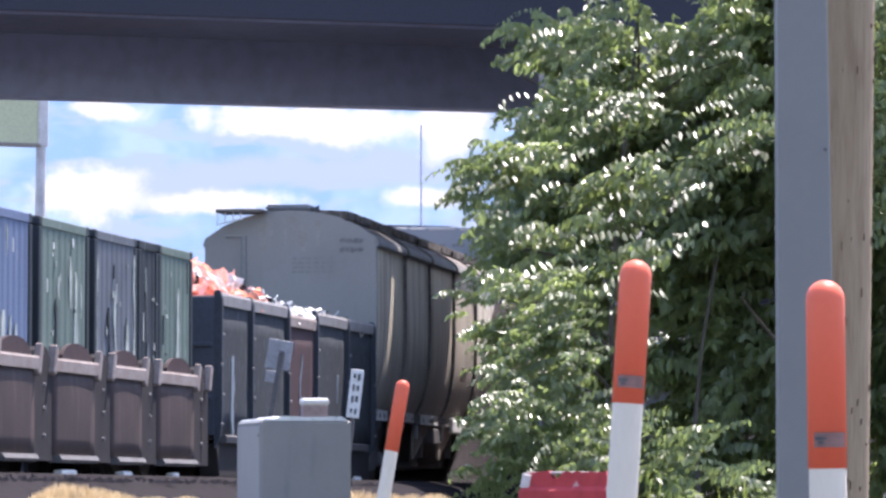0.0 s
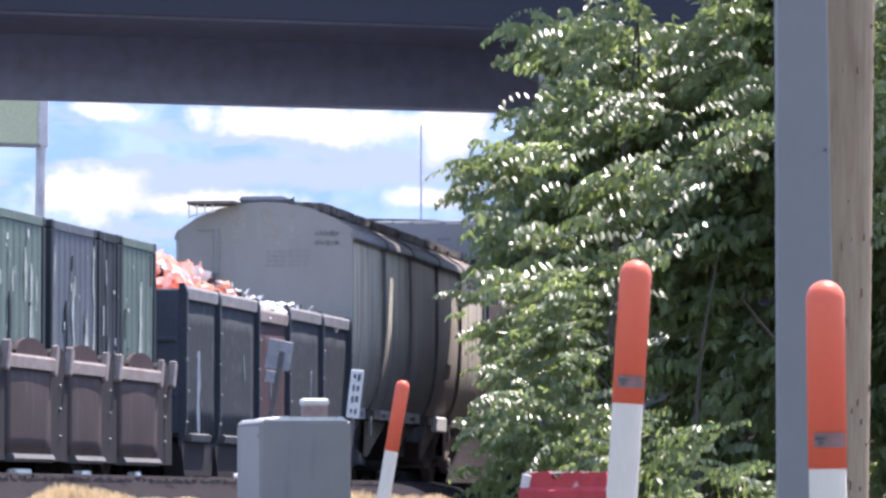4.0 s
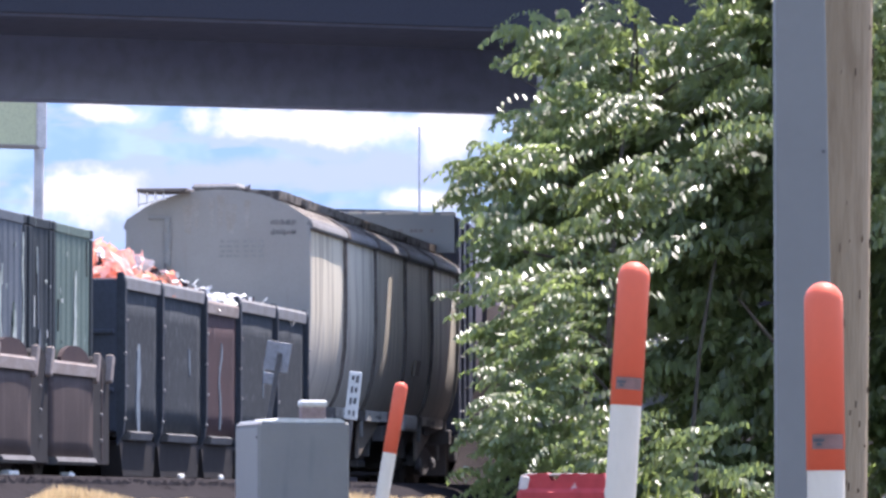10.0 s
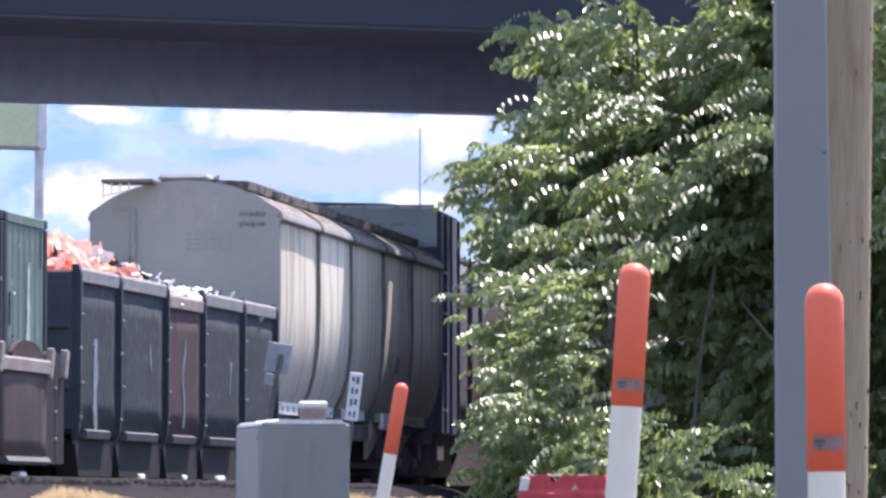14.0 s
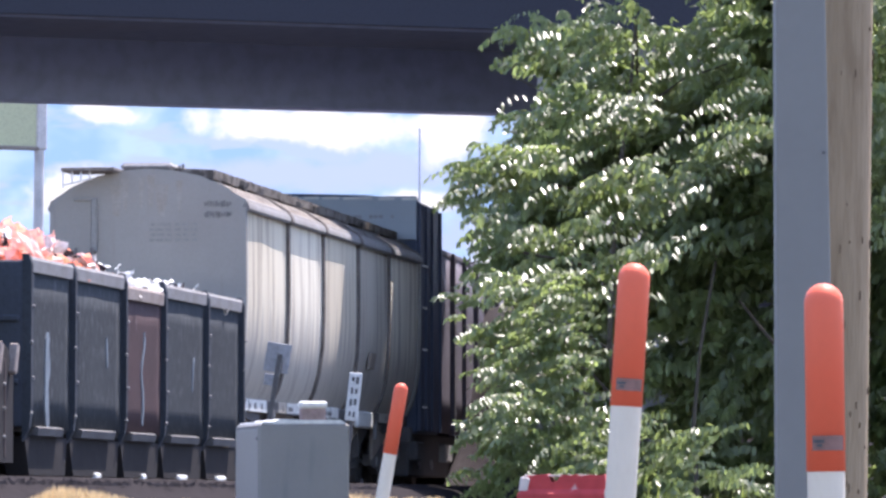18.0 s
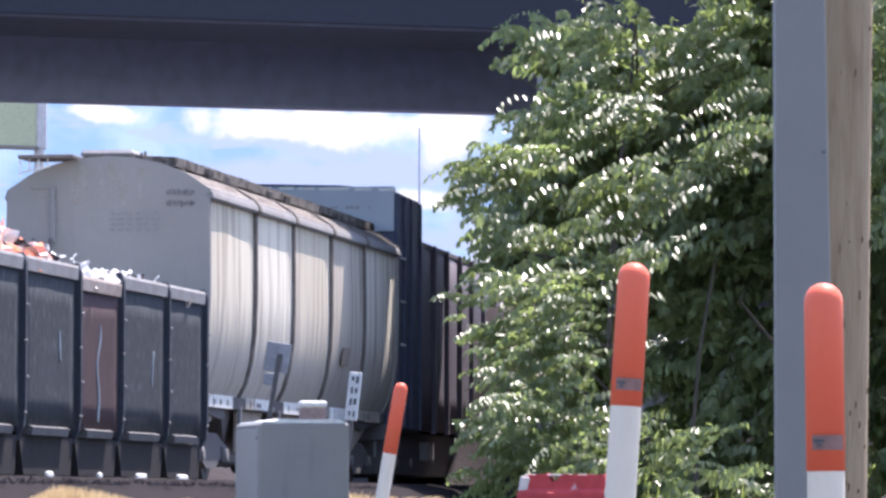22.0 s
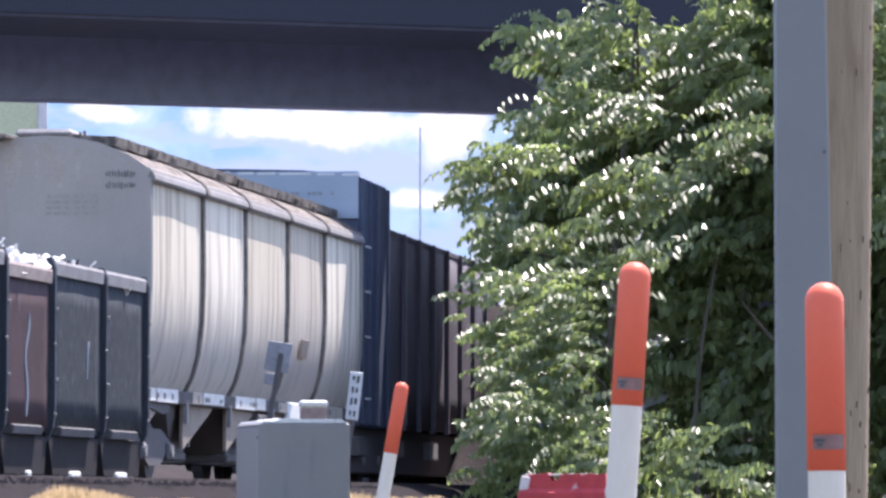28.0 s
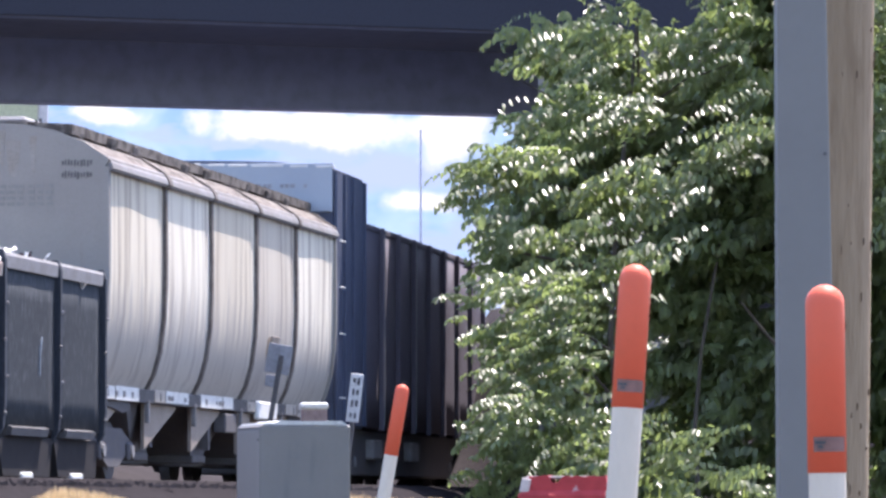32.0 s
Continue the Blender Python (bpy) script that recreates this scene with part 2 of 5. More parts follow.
def bx(bm, c, size, bevel=0.0, rot=None):
    r = bmesh.ops.create_cube(bm, size=1.0)
    vs = r["verts"]
    bmesh.ops.scale(bm, vec=size, verts=vs)
    if bevel:
        es = list({e for v in vs for e in v.link_edges})
        vs = list({v for f in bmesh.ops.bevel(bm, geom=es, offset=bevel, segments=1, profile=0.5, affect="EDGES")["faces"] for v in f.verts} | {v for v in vs if v.is_valid})
    if rot:
        bmesh.ops.rotate(bm, cent=(0, 0, 0), matrix=Euler([radians(a) for a in rot]).to_matrix(), verts=vs)
    bmesh.ops.translate(bm, vec=c, verts=vs)
    return bm


def box(c, size, bevel=0.0, rot=None):
    return bx(bmesh.new(), c, size, bevel, rot)


def rod(bm, p, q, r, r2=None, seg=10):
    p, q = Vector(p), Vector(q)
    d = q - p
    m = Matrix.Translation((p + q) / 2) @ d.to_track_quat("Z", "Y").to_matrix().to_4x4()
    bmesh.ops.create_cone(bm, cap_ends=True, segments=seg, radius1=r, radius2=r if r2 is None else r2, depth=d.length, matrix=m)
    return bm


def prism(bm, poly, axis, a, b):
    """A polygon drawn in the two other axes, in order, and drawn out along axis from a to b."""
    def at(u, v, w):
        return {"x": (w, u, v), "y": (u, w, v), "z": (u, v, w)}[axis]
    lo = [bm.verts.new(at(u, v, a)) for u, v in poly]
    hi = [bm.verts.new(at(u, v, b)) for u, v in poly]
    bm.faces.new(lo)
    bm.faces.new(hi[::-1])
    k = len(poly)
    for i in range(k):
        bm.faces.new((lo[i], lo[(i + 1) % k], hi[(i + 1) % k], hi[i]))
    return bm


def shell(bm, outline, axis, a, b, thick_steps=1):
    """An open sheet: a polyline drawn out along axis."""
    n = max(1, thick_steps)
    rows = []
    for i in range(n + 1):
        w = a + (b - a) * i / n
        rows.append([bm.verts.new({"x": (w, u, v), "y": (u, w, v)}[axis]) for u, v in outline])
    for r0, r1 in zip(rows, rows[1:]):
        for i in range(len(outline) - 1):
            bm.faces.new((r0[i], r0[i + 1], r1[i + 1], r1[i]))
    return bm


# ---- the track and how far the train has gone ----
TRACK = (-4.387, 74.271, 0.160414, -0.000308, -0.000071)
RAIL_Z = 1.90


def on_track(s):
    x0, y0, th0, k, k2 = TRACK
    n = 24
    u = [(i + 0.5) / n * s for i in range(n)]
    th = [th0 + k * a + k2 * a * a / 2 for a in u]
    return x0 + sum(math.sin(a) for a in th) * s / n, y0 + sum(math.cos(a) for a in th) * s / n


def gone(t):
    d = t - 16.0
    return 0.660332 * d + 0.001555 * d * d / 2 - 0.000272 * d ** 3 / 6


def car_pose(mid, half, t):
    """The pose of a car whose two trucks run on the rails; its own y runs along the track, away from the eye."""
    s = mid - gone(t)
    ax, ay = on_track(s - half)
    bx_, by_ = on_track(s + half)
    turn = math.degrees(math.atan2(bx_ - ax, by_ - ay))
    return pose((ax + bx_) / 2, (ay + by_) / 2, RAIL_Z, 0, 0, -turn)


CARS = []      # (thing, middle, half truck distance)
WHEELS = []    # (wheelset, local place)
WHEEL_R = 0.42


# ---- ground, track bed ----
def ground_z(x, y):
    k = min(max((y - 4) / 44.0, 0.0), 1.0)
    # bank and rise are added ground that closes off daylight under the cars
    bank = min(max((-x - 9.0 - (62 - y) * 0.16) / 6.0, 0.0), 1.0) if y > 30 else 0.0
    rise = min(max((y - 112) / 40.0, 0.0), 1.0)
    # unseen embankments carry the road to the bridge on both sides, blocking low skylight
    u, v = (x + 3) * 0.95 + (y - 83.67) * 0.313, (y - 83.67) * 0.95 - (x + 3) * 0.313
    away = max(0.0, -v, v - 9.5)
    side = u - 7.0 if u > 0 else -13.0 - u
    fill = min(max(8.2 - max(away / 1.4, 0.0), 0.0), max(side, 0.0) * 2.0)
    return 1.58 * k ** 0.8 + max(1.5 * bank, 2.6 * rise, fill)


def build_ground():
    ys = [-400, -60, -10, 0, 4, 6, 8, 10, 12, 14, 16, 18, 20, 22, 25, 28, 31, 34, 37, 40, 43, 46, 48, 52, 56, 60, 65, 68, 71, 74, 77, 80, 83, 86, 89, 92, 95, 98, 101, 104, 107, 110, 115, 120, 130, 140, 155, 220, 500, 1500, 4500]
    xs = [-4000, -800, -200, -80, -40, -28, -24, -20, -18, -16, -14, -12, -10, -8, -6, -4, -3, -2, -1, 0, 1, 2, 3, 4, 5, 6, 7, 8, 9, 10, 12, 14, 17, 20, 26, 40, 80, 200, 800, 4000]
    bm = bmesh.new()
    g = [[bm.verts.new((x, y, ground_z(x, y) + (0.04 * noise.noise((x * 0.4, y * 0.4, 0)) if abs(x) < 15 and 0 < y < 46 else 0))) for x in xs] for y in ys]
    for r0, r1 in zip(g, g[1:]):
        for i in range(len(xs) - 1):
            bm.faces.new((r0[i], r0[i + 1], r1[i + 1], r1[i]))
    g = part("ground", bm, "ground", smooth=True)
    # shade painted into the ground past y 42
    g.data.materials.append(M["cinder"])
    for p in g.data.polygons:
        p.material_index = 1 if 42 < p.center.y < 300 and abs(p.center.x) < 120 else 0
    tagged(g, "dry bare earth with worn grass", "ground", kind="structure")


def build_track():
    ss = [i * 4.0 for i in range(-13, 31)]
    prof = [(-2.6, -0.42), (-1.7, -0.17), (1.35, -0.17), (1.75, -0.05), (2.3, 0.0), (2.75, -0.1), (3.4, -0.42)]

    def along(prof, name, mtl):
        bm = bmesh.new()
        rows = []
        for s in ss:
            (x, y), (x2, y2) = on_track(s), on_track(s + 0.5)
            d = Vector((x2 - x, y2 - y, 0)).normalized()
            n = Vector((d.y, -d.x, 0))
            rows.append([bm.verts.new(Vector((x, y, RAIL_Z + v)) + n * u) for u, v in prof])
        k = len(prof)
        for r0, r1 in zip(rows, rows[1:]):
            for i in range(k):
                bm.faces.new((r0[i], r0[(i + 1) % k], r1[(i + 1) % k], r1[i]))
        bm.faces.new(rows[0])
        bm.faces.new(rows[-1][::-1])
        return part(name, bm, mtl)
    tagged(along(prof, "ballast_bed", "ballast"), "grey crushed stone track bed", "ballast", kind="structure")
    for side in (-0.7525, 0.7525):
        rp = [(side - 0.07, -0.17), (side - 0.07, -0.155), (side - 0.01, -0.14), (side - 0.01, -0.04), (side - 0.036, -0.03), (side - 0.036, 0),
              (side + 0.036, 0), (side + 0.036, -0.03), (side + 0.01, -0.04), (side + 0.01, -0.14), (side + 0.07, -0.155), (side + 0.07, -0.17)]
        tagged(along(rp, "rail", "rail"), "rusty steel running rail on wooden ties", "rail", "track rails", "structure")
    ties = thing("ties", "dark wooden railway ties in ballast", "railway ties", kind="structure")
    me = None
    for i in range(150):
        s = -40 + i * 0.6
        (x, y), (x2, y2) = on_track(s), on_track(s + 0.5)
        if me is None:
            first = part("tie", box((0, 0, 0), (2.6, 0.22, 0.12), 0.01), "tie", ties)
            me = first
            o = first
        else:
            o = again(me)
        o.location = (x, y, RAIL_Z - 0.2)
        o.rotation_euler = (0, 0, -math.atan2(x2 - x, y2 - y))
    bm = bmesh.new()
    rnd = random.Random(5)
    for i in range(2600):
        s = rnd.uniform(-27, 4)
        lat = rnd.uniform(1.7, 2.9)
        (x, y), (x2, y2) = on_track(s), on_track(s + 0.5)
        d = Vector((x2 - x, y2 - y, 0)).normalized()
        z = RAIL_Z - 0.03 - abs(lat - 2.3) * 0.12 - 0.02
        c = Vector((x + d.y * lat, y - d.x * lat, z + 0.01))
        r = rnd.uniform(0.02, 0.05)
        vs = [bm.verts.new(c + Vector(v) * r * rnd.uniform(0.6, 1.2)) for v in ((1, 0, 0), (-0.5, 0.9, 0), (-0.5, -0.9, 0), (0.1, 0.1, 1))]
        for f in ((0, 1, 3), (1, 2, 3), (2, 0, 3)):
            bm.faces.new([vs[k] for k in f])
    tagged(part("ballast_stones", bm, "ballast"), "loose grey ballast stones beside the rails", "stones", kind="stuff")


# ---- running gear ----
def wheelset(car, y):
    bm = bmesh.new()
    rod(bm, (-0.95, 0, 0), (0.95, 0, 0), 0.08)
    ws = part("wheelset", bm, "steel", car, "", (0, y, WHEEL_R))
    for sx in (-1, 1):
        b = bmesh.new()
        rod(b, (sx * 0.69, 0, 0), (sx * 0.83, 0, 0), WHEEL_R, seg=28)
        rod(b, (sx * 0.655, 0, 0), (sx * 0.69, 0, 0), WHEEL_R + 0.028, seg=28)
        rod(b, (sx * 0.83, 0, 0), (sx * 0.87, 0, 0), 0.12, seg=14)
        for k in range(5):
            a = k * 2 * math.pi / 5
            bx(b, (sx * 0.833, 0.25 * math.cos(a), 0.25 * math.sin(a)), (0.02, 0.07, 0.07))
        part("wheel", b, "steel", ws)
    WHEELS.append((ws, y))


def truck(car, y):
    for sx in (-1, 1):
        bm = bmesh.new()
        prism(bm, [(y - 1.1, 0.36), (y - 1.1, 0.56), (y - 0.45, 0.74), (y + 0.45, 0.74), (y + 1.1, 0.56), (y + 1.1, 0.36), (y + 0.75, 0.36), (y + 0.35, 0.2), (y - 0.35, 0.2), (y - 0.75, 0.36)], "x", sx * 0.95, sx * 1.1)
        for d in (-0.88, 0.88):
            bx(bm, (sx * 1.12, y + d, 0.42), (0.08, 0.26, 0.26), 0.03)
        fr = part("truck_frame", bm, "steel", car)
        for d in (-0.16, 0.16):
            b = bmesh.new()
            for k in range(4):
                rod(b, (sx * 1.03, y + d, 0.30 + k * 0.07), (sx * 1.03, y + d, 0.34 + k * 0.07), 0.07, seg=10)
            part("spring", b, "rust", fr)
        for d in (-0.88, 0.88):
            part("bearing_cap", rod(bmesh.new(), (sx * 1.16, y + d, 0.42), (sx * 1.19, y + d, 0.42), 0.09), "lightsteel", fr)
    part("bolster", box((0, y, 0.62), (2.1, 0.36, 0.2), 0.03), "steel", car)
    for d in (-0.88, 0.88):
        wheelset(car, y + d)


def coupler(car, y, sgn):
    bm = bmesh.new()
    bx(bm, (0, y - sgn * 0.15, 0.86), (0.16, 0.5, 0.18), 0.02)
    bx(bm, (0.04, y + sgn * 0.12, 0.86), (0.3, 0.16, 0.26), 0.04)
    part("coupler", bm, "rust", car)


def ladder(car, x, y0, y1, z0, z1, rungs, mtl="steel", axis="y"):
    bm = bmesh.new()
    for yy in (y0, y1):
        bx(bm, (x, yy, (z0 + z1) / 2) if axis == "y" else (yy, x, (z0 + z1) / 2), (0.04, 0.04, z1 - z0))
    for k in range(rungs):
        z = z0 + (z1 - z0) * (k + 0.5) / rungs
        a, b = ((x, y0, z), (x, y1, z)) if axis == "y" else ((y0, x, z), (y1, x, z))
        rod(bm, a, b, 0.014, seg=6)
    part("ladder", bm, mtl, car)


# ---- the brown well car and its containers ----
def sheet(bm, x, thick, y0, y1, z0, z1, bulge=0.0, steps=8, sgn=1):
    """A pressed panel, a little bulged and with thickness."""
    out = [(y0 + (y1 - y0) * i / steps, z0) for i in range(steps + 1)]
    zs = [z0 + (z1 - z0) * j / 5 for j in range(6)]
    front = []
    for j, z in enumerate(zs):
        row = []
        for i, (y, _) in enumerate(out):
            w = math.sin(math.pi * i / steps) * math.sin(math.pi * (j + 0.2) / 5.4)
            row.append(bm.verts.new((x + sgn * (bulge * w + 0.006 * noise.noise((y * 1.7, z * 2.1, x)) ), y, z)))
        front.append(row)
    back = [[bm.verts.new((x - sgn * thick, v.co.y, v.co.z)) for v in r] for r in front]
    for a, b in zip(front, front[1:]):
        for i in range(steps):
            bm.faces.new((a[i], a[i + 1], b[i + 1], b[i]))
    for a, b in zip(back, back[1:]):
        for i in range(steps):
            bm.faces.new((a[i], b[i], b[i + 1], a[i + 1]))
    for f, b in ((front[0], back[0]), (front[-1], back[-1])):
        for i in range(steps):
            bm.faces.new((f[i], f[i + 1], b[i + 1], b[i]))
    for e in (0, steps):
        for j in range(5):
            bm.faces.new((front[j][e], front[j + 1][e], back[j + 1][e], back[j][e]))
    return bm


def well_car():
    mid, half = -21.6, 5.6
    car = thing("well_car", "rusty brown low-sided freight car with upright side posts carrying containers", "freight car")
    o = -mid
    posts = [-29.0, -26.9, -23.95, -20.65, -17.8, -14.35]
    top, bot = 1.5, 0.16
    for sx in (1, -1):
        for a, b in zip(posts, posts[1:]):
            y0, y1 = a + o + 0.5, b + o - 0.46
            p = part("side_panel", sheet(bmesh.new(), sx * 1.5, 0.05, y0, y1, bot + 0.1, top - 0.14, 0.02, 8, sx), "brown", car, "", None, True)
            r = bmesh.new()
            prism(r, [(sx * 1.4, top - 0.16), (sx * 1.545, top - 0.17), (sx * 1.555, top - 0.03), (sx * 1.54, top), (sx * 1.4, top)], "y", y0 - 0.03, y1 + 0.03)
            part("top_rim", r, "tan", p)
            r = bmesh.new()
            prism(r, [(sx * 1.42, bot), (sx * 1.56, bot), (sx * 1.6, bot + 0.04), (sx * 1.56, bot + 0.1), (sx * 1.42, bot + 0.1)], "y", y0 + 0.12, y1 - 0.12)
            part("bottom_flange", r, "flange", p)
            d = bmesh.new()
            n = 12
            prism(d, [((y1 - 0.85) + 0.82 * math.cos(math.pi * k / n), top - 0.02 + 0.25 * math.sin(math.pi * k / n) ** 0.8) for k in range(n + 1)], "x", sx * 1.40, sx * 1.46)
            part("hold_down_plate", d, "dome", car)
        for q in posts:
            b = bmesh.new()
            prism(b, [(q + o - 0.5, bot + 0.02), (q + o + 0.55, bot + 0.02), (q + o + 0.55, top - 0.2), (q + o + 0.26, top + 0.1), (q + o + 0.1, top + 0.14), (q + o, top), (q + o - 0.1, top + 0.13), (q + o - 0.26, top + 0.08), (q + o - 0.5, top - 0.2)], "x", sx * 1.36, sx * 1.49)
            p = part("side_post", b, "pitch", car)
            for z in (0.5, 0.85, 1.15):
                rv = bmesh.new()
                bmesh.ops.create_icosphere(rv, subdivisions=1, radius=0.026, matrix=Matrix.Translation((sx * 1.5, q + o + 0.05, z)))
                part("rivet", rv, "lightsteel", p)
            b = bmesh.new()
            bx(b, (sx * 1.52, q + o + 0.42, top - 0.03), (0.12, 0.1, 0.4), 0.02, (-22, 0, 0))
            part("post_bracket", b, "tan", p)
            b = bmesh.new()
            bx(b, (sx * 1.52, q + o - 0.36, top - 0.04), (0.1, 0.1, 0.42), 0.02, (-22, 0, 0))
            part("post_bracket", b, "tan", p)
    part("floor", box((0, -0.1, 0.34), (2.8, 14.4, 0.16), 0.02), "steel", car)
    # white patches stand for daylight showing beneath the car
    for y, w2 in ((-22.6, 1.3), (-19.2, 0.8), (-16.1, 0.5)):
        part("jacking_pad", box((1.46, y + o, 0.02), (0.14, w2 * 0.6, 0.1), 0.02), "white", car, "white patch standing for daylight under the car")
    for e, sg in ((posts[-1] + o + 0.1, 1), (posts[0] + o - 0.1, -1)):
        part("end_plate", box((0, e, 0.85), (3.0, 0.1, 1.25), 0.02), "brown", car)
        part("end_sill", box((0, e + sg * 0.1, 0.8), (2.2, 0.24, 0.4), 0.03), "steel", car)
        coupler(car, e + sg * 0.25, sg)
    for y in (-half, half):
        truck(car, y)
    CARS.append((car, mid, half))


def container(a, b, mtl, label):
    mid = (a + b) / 2
    c = thing("freight_container", label, "container", group="containers on the well car")
    L, W, z0, z1 = b - a, 2.6, 0.44, 3.34
    h = L / 2
    for sx in (1, -1):
        bm = bmesh.new()
        n = max(3, int((L - 0.3) / 0.28))
        pl = []
        for i in range(n):
            y = -h + 0.12 + (L - 0.24) * i / n
            w = (L - 0.24) / n
            pl += [(sx * (W / 2 - 0.026), y), (sx * (W / 2 - 0.026), y + w * 0.3), (sx * (W / 2 - 0.012), y + w * 0.5), (sx * (W / 2 - 0.012), y + w * 0.8)]
        pl.append((sx * (W / 2 - 0.026), h - 0.12))
        lo = [bm.verts.new((x, y, z0 + 0.12)) for x, y in pl]
        md = [bm.verts.new((x + sx * 0.01 * noise.noise((y, a, 3)), y, (z0 + z1) / 2)) for x, y in pl]
        hi = [bm.verts.new((x, y, z1 - 0.12)) for x, y in pl]
        for r0, r1 in ((lo, md), (md, hi)):
            for i in range(len(pl) - 1):
                bm.faces.new((r0[i], r0[i + 1], r1[i + 1], r1[i]))
        part("side_wall", bm, mtl, c)
        part("top_rail", box((sx * (W / 2 - 0.05), 0, z1 - 0.07), (0.1, L - 0.3, 0.13), 0.012), mtl, c)
        part("bottom_rail", box((sx * (W / 2 - 0.05), 0, z0 + 0.07), (0.1, L - 0.3, 0.13), 0.012), mtl, c)
        for sy in (1, -1):
            p = part("corner_post", box((sx * (W / 2 - 0.06), sy * (h - 0.075), (z0 + z1) / 2), (0.13, 0.15, z1 - z0 - 0.26), 0.015), "cdark", c)
            part("corner_casting", box((sx * (W / 2 - 0.075), sy * (h - 0.085), z1 - 0.06), (0.16, 0.17, 0.12), 0.015), "cdark", p)
            part("corner_casting", box((sx * (W / 2 - 0.075), sy * (h - 0.085), z0 + 0.06), (0.16, 0.17, 0.12), 0.015), "cdark", p)
    for sy in (1, -1):
        part("end_wall", box((0, sy * (h - 0.06), (z0 + z1) / 2), (W - 0.26, 0.05, z1 - z0 - 0.1), 0.01), mtl, c)
    part("roof_panel", box((0, 0, z1 - 0.04), (W - 0.2, L - 0.2, 0.04), 0.01), mtl, c)
    CARS.append((c, mid, 5.6))
    return c, mid


def containers():
    def bar(c, mid, s, z0, z1, w, mtl="streak"):
        """A worn vertical streak of paint with wandering edges."""
        bm = bmesh.new()
        n = max(3, int((z1 - z0) / 0.12))
        left, right = [], []
        for k in range(n + 1):
            z = z0 + (z1 - z0) * k / n
            d = 0.09 * noise.noise((s, z * 1.6, 2.0))
            f = w * 0.5 * (0.45 + 0.9 * abs(noise.noise((z * 2.5, s, 7.0)))) * (0.35 if k in (0, n) else 1.0)
            left.append((s - mid + d - f, z))
            right.append((s - mid + d + f, z))
        prism(bm, left + right[::-1], "x", 1.294, 1.304)
        part("paint_streak", bm, mtl, c)
    chips = random.Random(41)

    def chipped(c, length, n):
        for k in range(n):
            z, y = chips.uniform(1.5, 3.1), chips.uniform(-0.42, 0.42) * length
            h2, w2 = chips.choice(((0.05, 0.06), (0.22, 0.035), (0.4, 0.03), (0.1, 0.05)))
            part("paint_chip", box((1.299, y, z), (0.012, w2 * chips.uniform(0.6, 1.3), h2 * chips.uniform(0.6, 1.2)), 0.003), chips.choice(("streak", "streak", "slate", "white")), c)
    c, m = container(-28.4, -23.78, "cblue", "blue corrugated steel freight container with faded white lettering")
    chipped(c, 4.62, 8)
    bar(c, m, -25.3, 1.6, 2.05, 0.22), bar(c, m, -24.9, 1.62, 2.0, 0.1), bar(c, m, -24.6, 1.6, 1.9, 0.18), bar(c, m, -25.1, 2.75, 3.15, 0.06)
    c, m = container(-23.42, -20.62, "cgreen", "dull green corrugated steel freight container with scuffs")
    chipped(c, 2.8, 9)
    bar(c, m, -22.3, 2.3, 2.6, 0.16), bar(c, m, -22.45, 1.1, 2.3, 0.2, "slate"), bar(c, m, -21.4, 1.3, 2.7, 0.16), bar(c, m, -21.1, 2.1, 2.55, 0.1), bar(c, m, -21.7, 2.2, 2.9, 0.14)
    c, m = container(-20.3, -17.72, "cgrey", "blue-grey corrugated steel freight container, streaked")
    chipped(c, 2.58, 9)
    bar(c, m, -19.05, 1.0, 2.55, 0.15), bar(c, m, -20.15, 0.9, 3.0, 0.12), bar(c, m, -17.9, 0.9, 3.1, 0.13), bar(c, m, -18.4, 1.8, 2.2, 0.14, "cgreen"), bar(c, m, -18.35, 1.5, 2.1, 0.25), bar(c, m, -19.4, 1.3, 2.3, 0.12, "slate")
    c, m = container(-17.6, -16.36, "cdark", "short black steel container frame beside a green one")
    chipped(c, 1.24, 5)
    bar(c, m, -17.1, 1.9, 2.9, 0.1, "cgrey"), bar(c, m, -17.0, 1.3, 1.9, 0.2, "cgrey"), bar(c, m, -16.7, 2.5, 2.56, 0.12)
    c, m = container(-16.30, -14.04, "cgreen", "green corrugated steel freight container with a white streak")
    chipped(c, 2.26, 7)
    bar(c, m, -15.05, 1.0, 2.75, 0.24), bar(c, m, -15.9, 2.4, 2.5, 0.08)


